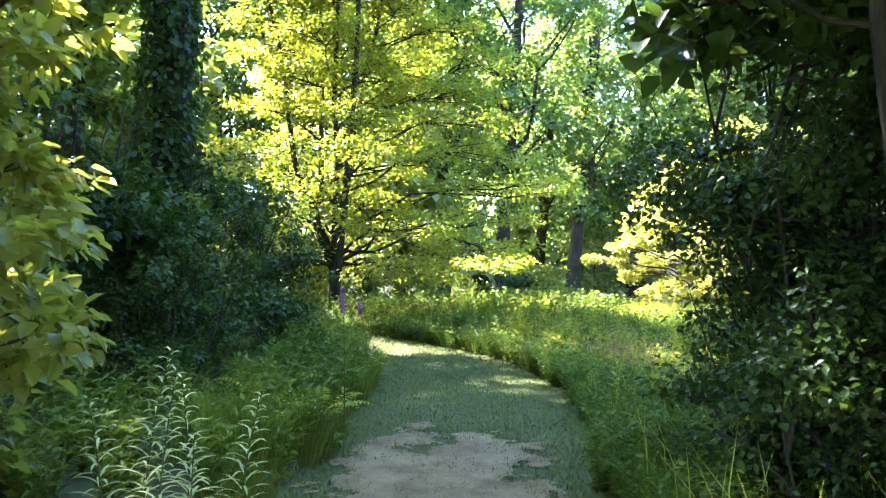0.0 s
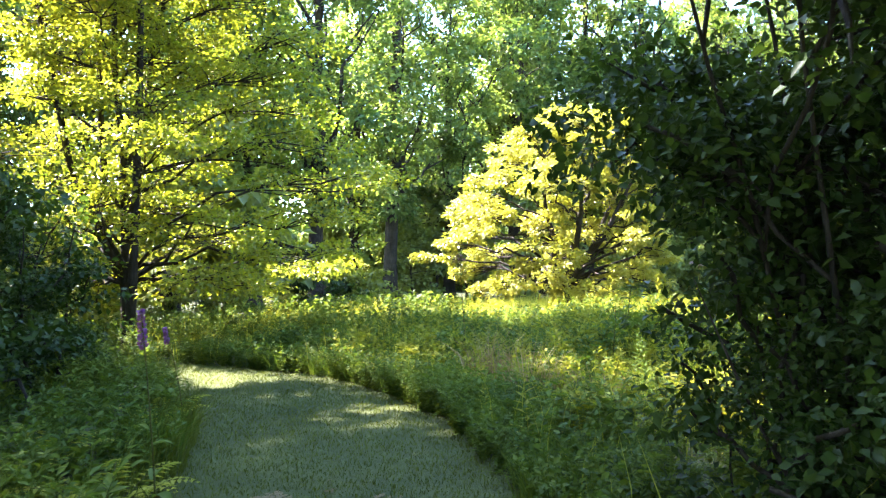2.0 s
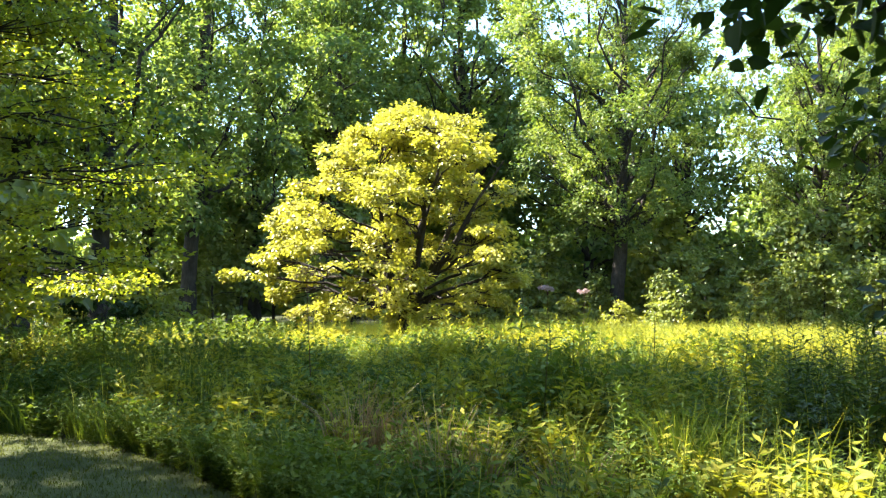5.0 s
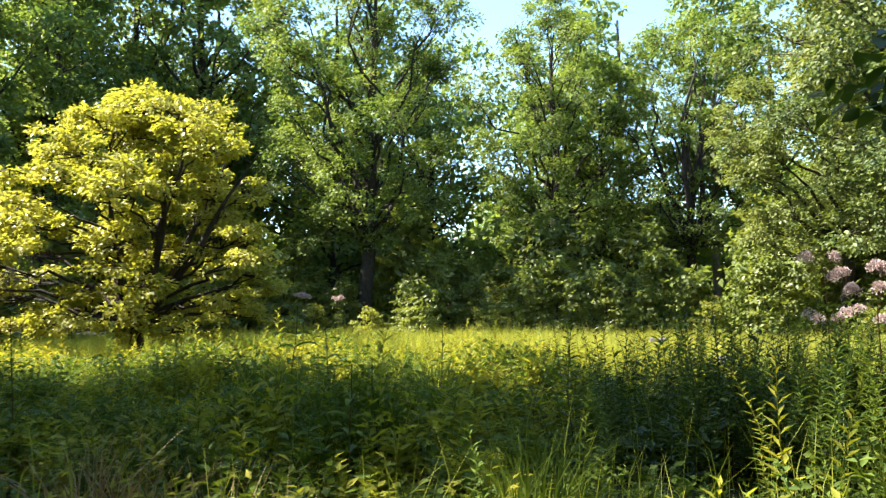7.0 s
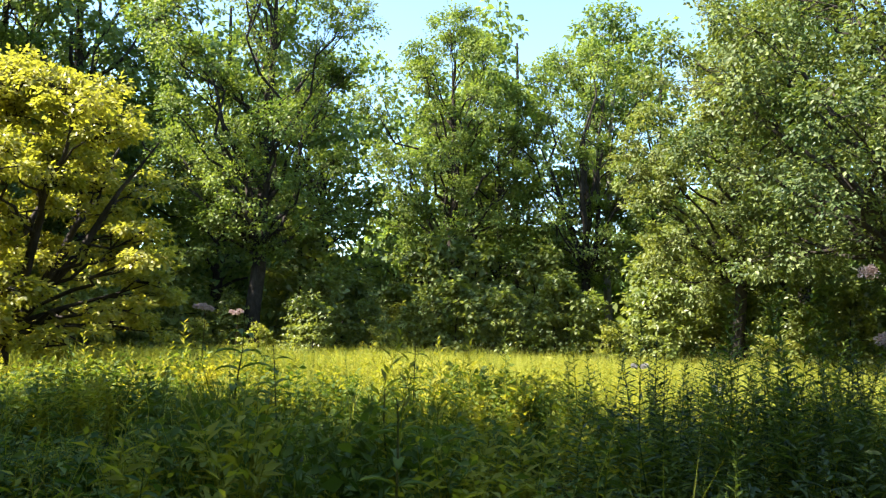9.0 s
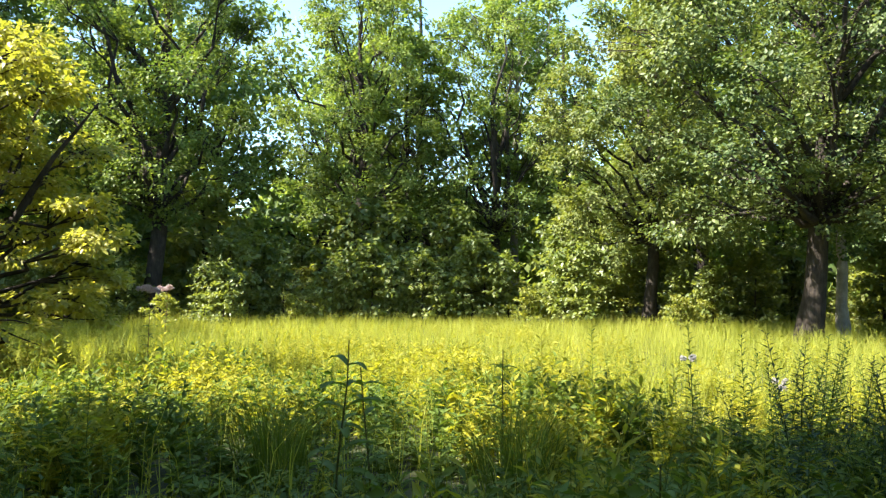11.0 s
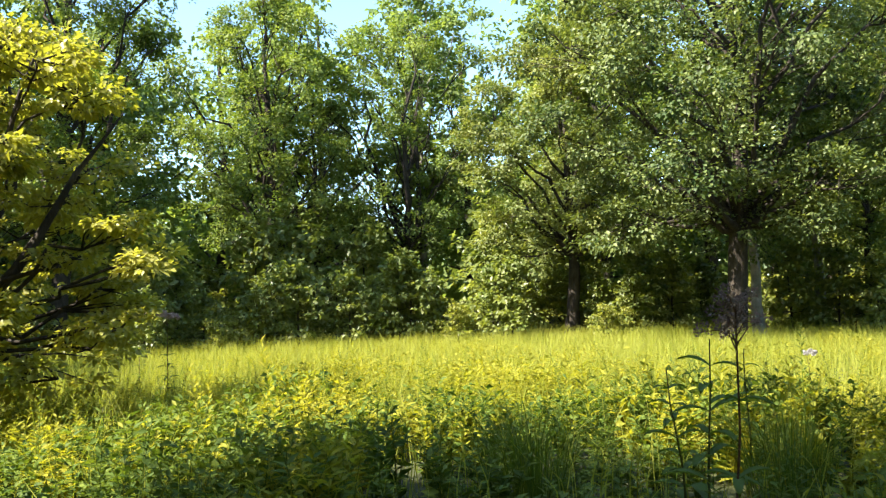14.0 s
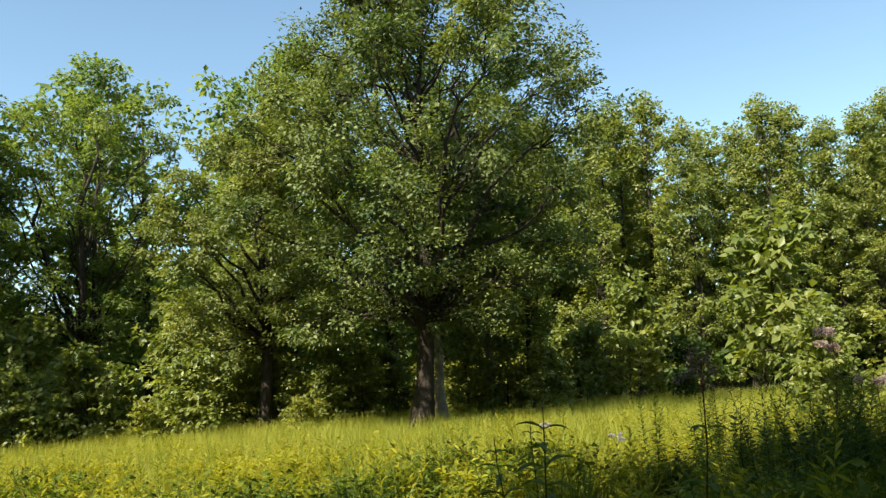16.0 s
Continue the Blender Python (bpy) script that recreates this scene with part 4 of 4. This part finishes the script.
# thicket of tall upright herbs with lance leaves round the pink heads
# some herbs take the near-black leaf colour for the thicket's own shade
np.random.seed(240)
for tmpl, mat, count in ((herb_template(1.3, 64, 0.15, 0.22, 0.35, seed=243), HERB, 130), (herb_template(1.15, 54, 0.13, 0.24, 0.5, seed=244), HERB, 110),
                         (herb_template(1.2, 56, 0.14, 0.2, 0.4, seed=245), SHADED_LEAF, 150), (herb_template(1.0, 40, 0.12, 0.25, 0.3, seed=246), HERB_GOLD, 34),
                         (bush_template(1.0, 0.34, 120, 0.10, 0.34, 242), SHADED_LEAF, 60)):
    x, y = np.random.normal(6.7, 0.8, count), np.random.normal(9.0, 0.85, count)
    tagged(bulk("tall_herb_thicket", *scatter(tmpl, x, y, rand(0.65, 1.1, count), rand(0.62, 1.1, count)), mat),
           "thicket of tall leafy herbs in the meadow, shade put into part of its leaf colour", "herbs", kind="stuff")


def spike_flower(x, y, h, seed):
    """A flower spike of drooping purple bells on a leafy stem."""
    np.random.seed(seed)
    root = new("purple_flower_spike")
    root.matrix_basis = pose(x, y, 0, 0, 0, seed * 40)
    t = np.linspace(0, 1, 6)[:, None]
    axis = np.array([0.16, 0.0, h]) * np.concatenate([t ** 2, t, t], 1)
    stalk(axis, 0.006, root)
    for k in range(9):
        ln = rand(0.1, 0.18)
        big_leaf(root, axis[0] + (axis[-1] - axis[0]) * (0.08 + 0.06 * k), k * 2.4, 0.5, ln, ln * 0.35, HERB)
    for k in range(26):
        u, a = 0.86 + 0.14 * k / 26, k * 2.4
        p = axis[-1] * u
        r = 0.028 * (1.25 - u) / 0.5
        th = np.linspace(0, 2 * np.pi, 6, endpoint=False)
        d = np.array([math.cos(a), math.sin(a), -0.55])
        s1, s2 = unit(np.cross(d, [0, 0, 1.0])), None
        s2 = np.cross(unit(d), s1)
        ring = lambda c, q: c + q * (np.cos(th)[:, None] * s1 + np.sin(th)[:, None] * s2)
        v = np.concatenate([ring(p, 0.003), ring(p + d * r * 0.6, 0.007), ring(p + d * r, 0.012)])
        f = [(i + 6 * q, (i + 1) % 6 + 6 * q, (i + 1) % 6 + 6 * q + 6) for q in (0, 1) for i in range(6)] + \
            [(i + 6 * q, (i + 1) % 6 + 6 * q + 6, i + 6 * q + 6) for q in (0, 1) for i in range(6)]
        bulk("bell_flower", v, f, PURPLE, root)
    return tagged(root, "purple bell flower spike leaning over the path", "flower")


spike_flower(-0.87, 5.35, 1.25, 3)
spike_flower(-1.25, 8.6, 0.95, 4)


def feather_weed(x, y, h, seed, lean_a):
    """Upright stem thick with long, narrow, arching leaves."""
    np.random.seed(seed)
    root = new("feather_leaved_weed")
    root.matrix_basis = pose(x, y, 0)
    t = np.linspace(0, 1, 6)[:, None]
    axis = np.array([math.cos(lean_a) * 0.12 * h, math.sin(lean_a) * 0.12 * h, h]) * np.concatenate([t ** 2, t ** 2, t], 1)
    stalk(axis, 0.006, root)
    for k in range(44):
        u = 0.12 + 0.87 * k / 44
        p = [np.interp(u, t[:, 0], axis[:, c]) for c in range(3)]
        ln = 0.19 * (1.25 - u) * rand(0.85, 1.1)
        big_leaf(root, p, k * 2.4, rand(0.5, 0.9), ln, 0.015, PLUME)
    return tagged(root, "upright weed feathered with long narrow pale green leaves", "plant")


for k, (x, y, hh) in enumerate(((-1.48, 3.4, 1.02), (-1.36, 3.3, 0.92), (-1.3, 3.55, 0.85), (-1.6, 3.25, 0.8), (-1.2, 3.3, 0.62), (-1.1, 3.75, 0.75))):
    feather_weed(x, y, hh, 260 + k, k * 1.3)


def fern(x, y, size, seed, turn):
    """Fern: arching fronds, each a midrib with paired leaflets."""
    np.random.seed(seed)
    root = new("fern")
    root.matrix_basis = pose(x, y, 0, 0, 0, turn)
    for k in range(7):
        a = k * 0.9 + rand(-0.2, 0.2)
        t = np.linspace(0, 1, 16)[:, None]
        ln = size * rand(0.8, 1.1)
        mid = np.array([math.cos(a), math.sin(a), 0]) * t * ln * 0.8 + np.array([0, 0, 1]) * (1.1 * t - 0.75 * t ** 2) * ln
        frond = stalk(mid, 0.004, root, None, "frond")
        s = np.array([-math.sin(a), math.cos(a), 0.1])
        w = 0.16 * size * np.sin(np.pi * np.clip(t[1:, 0] * 0.9 + 0.12, 0, 1))
        at = np.concatenate([mid[1:], mid[1:]])
        al = np.concatenate([np.tile(s, (15, 1)), np.tile(-s * [1, 1, -1], (15, 1))]) + [math.cos(a) * 0.4, math.sin(a) * 0.4, -0.1]
        bulk("frond_blade", *leaves(at, al, np.tile([0, 0, 1.0], (30, 1)), np.tile(w, 2), 0.045 * size), HERB_GOLD, frond)
    return tagged(root, "bright green fern with arching fronds at the path border", "fern")


for k, (x, y, s) in enumerate(((-1.3, 6.3, 0.75), (-1.7, 5.6, 0.7), (-1.5, 8.9, 0.7), (-2.0, 7.2, 0.8), (1.75, 8.2, 0.6))):
    fern(x, y, s, 280 + k, 50 * k)


def grass_tuft(x, y, h, count, spread, material, name, label, seed):
    np.random.seed(seed)
    a, r = rand(0, 2 * np.pi, count), rand(0, 1, count) ** 0.5
    d = np.stack([np.cos(a) * r, np.sin(a) * r, np.zeros(count)], 1)
    at = d * spread + [x, y, float(ground_z(np.array(x), np.array(y)))]
    v, f = blades(at, d * 0.55 + np.random.normal(0, 0.15, (count, 3)) * [1, 1, 0], h * rand(0.55, 1.05, count), 0.008)
    return tagged(bulk(name, v, f, material), label, "grass", kind="stuff")


for k, (x, y, hh, sp) in enumerate(((-1.45, 4.9, 0.75, 0.24), (-1.8, 5.1, 0.75, 0.26), (-1.35, 7.6, 0.6, 0.25), (5.6, 12.0, 0.95, 0.24), (4.9, 13.6, 0.95, 0.2), (7.6, 13.2, 1.0, 0.2), (3.4, 8.7, 0.8, 0.2))):
    grass_tuft(x, y, hh, 190, sp, HERB, "grass_tuft", "dense tuft of long dark green grass", 300 + k)
for k, (x, y, hh) in enumerate(((1.6, 10.0, 0.85), (1.78, 9.85, 0.7), (1.75, 8.85, 0.8), (1.95, 8.75, 0.65), (2.2, 8.1, 0.6))):
    grass_tuft(x, y, hh, 90, 0.14, STRAW, "dead_stalks", "clump of dead reddish straw stalks at the meadow's edge", 320 + k)
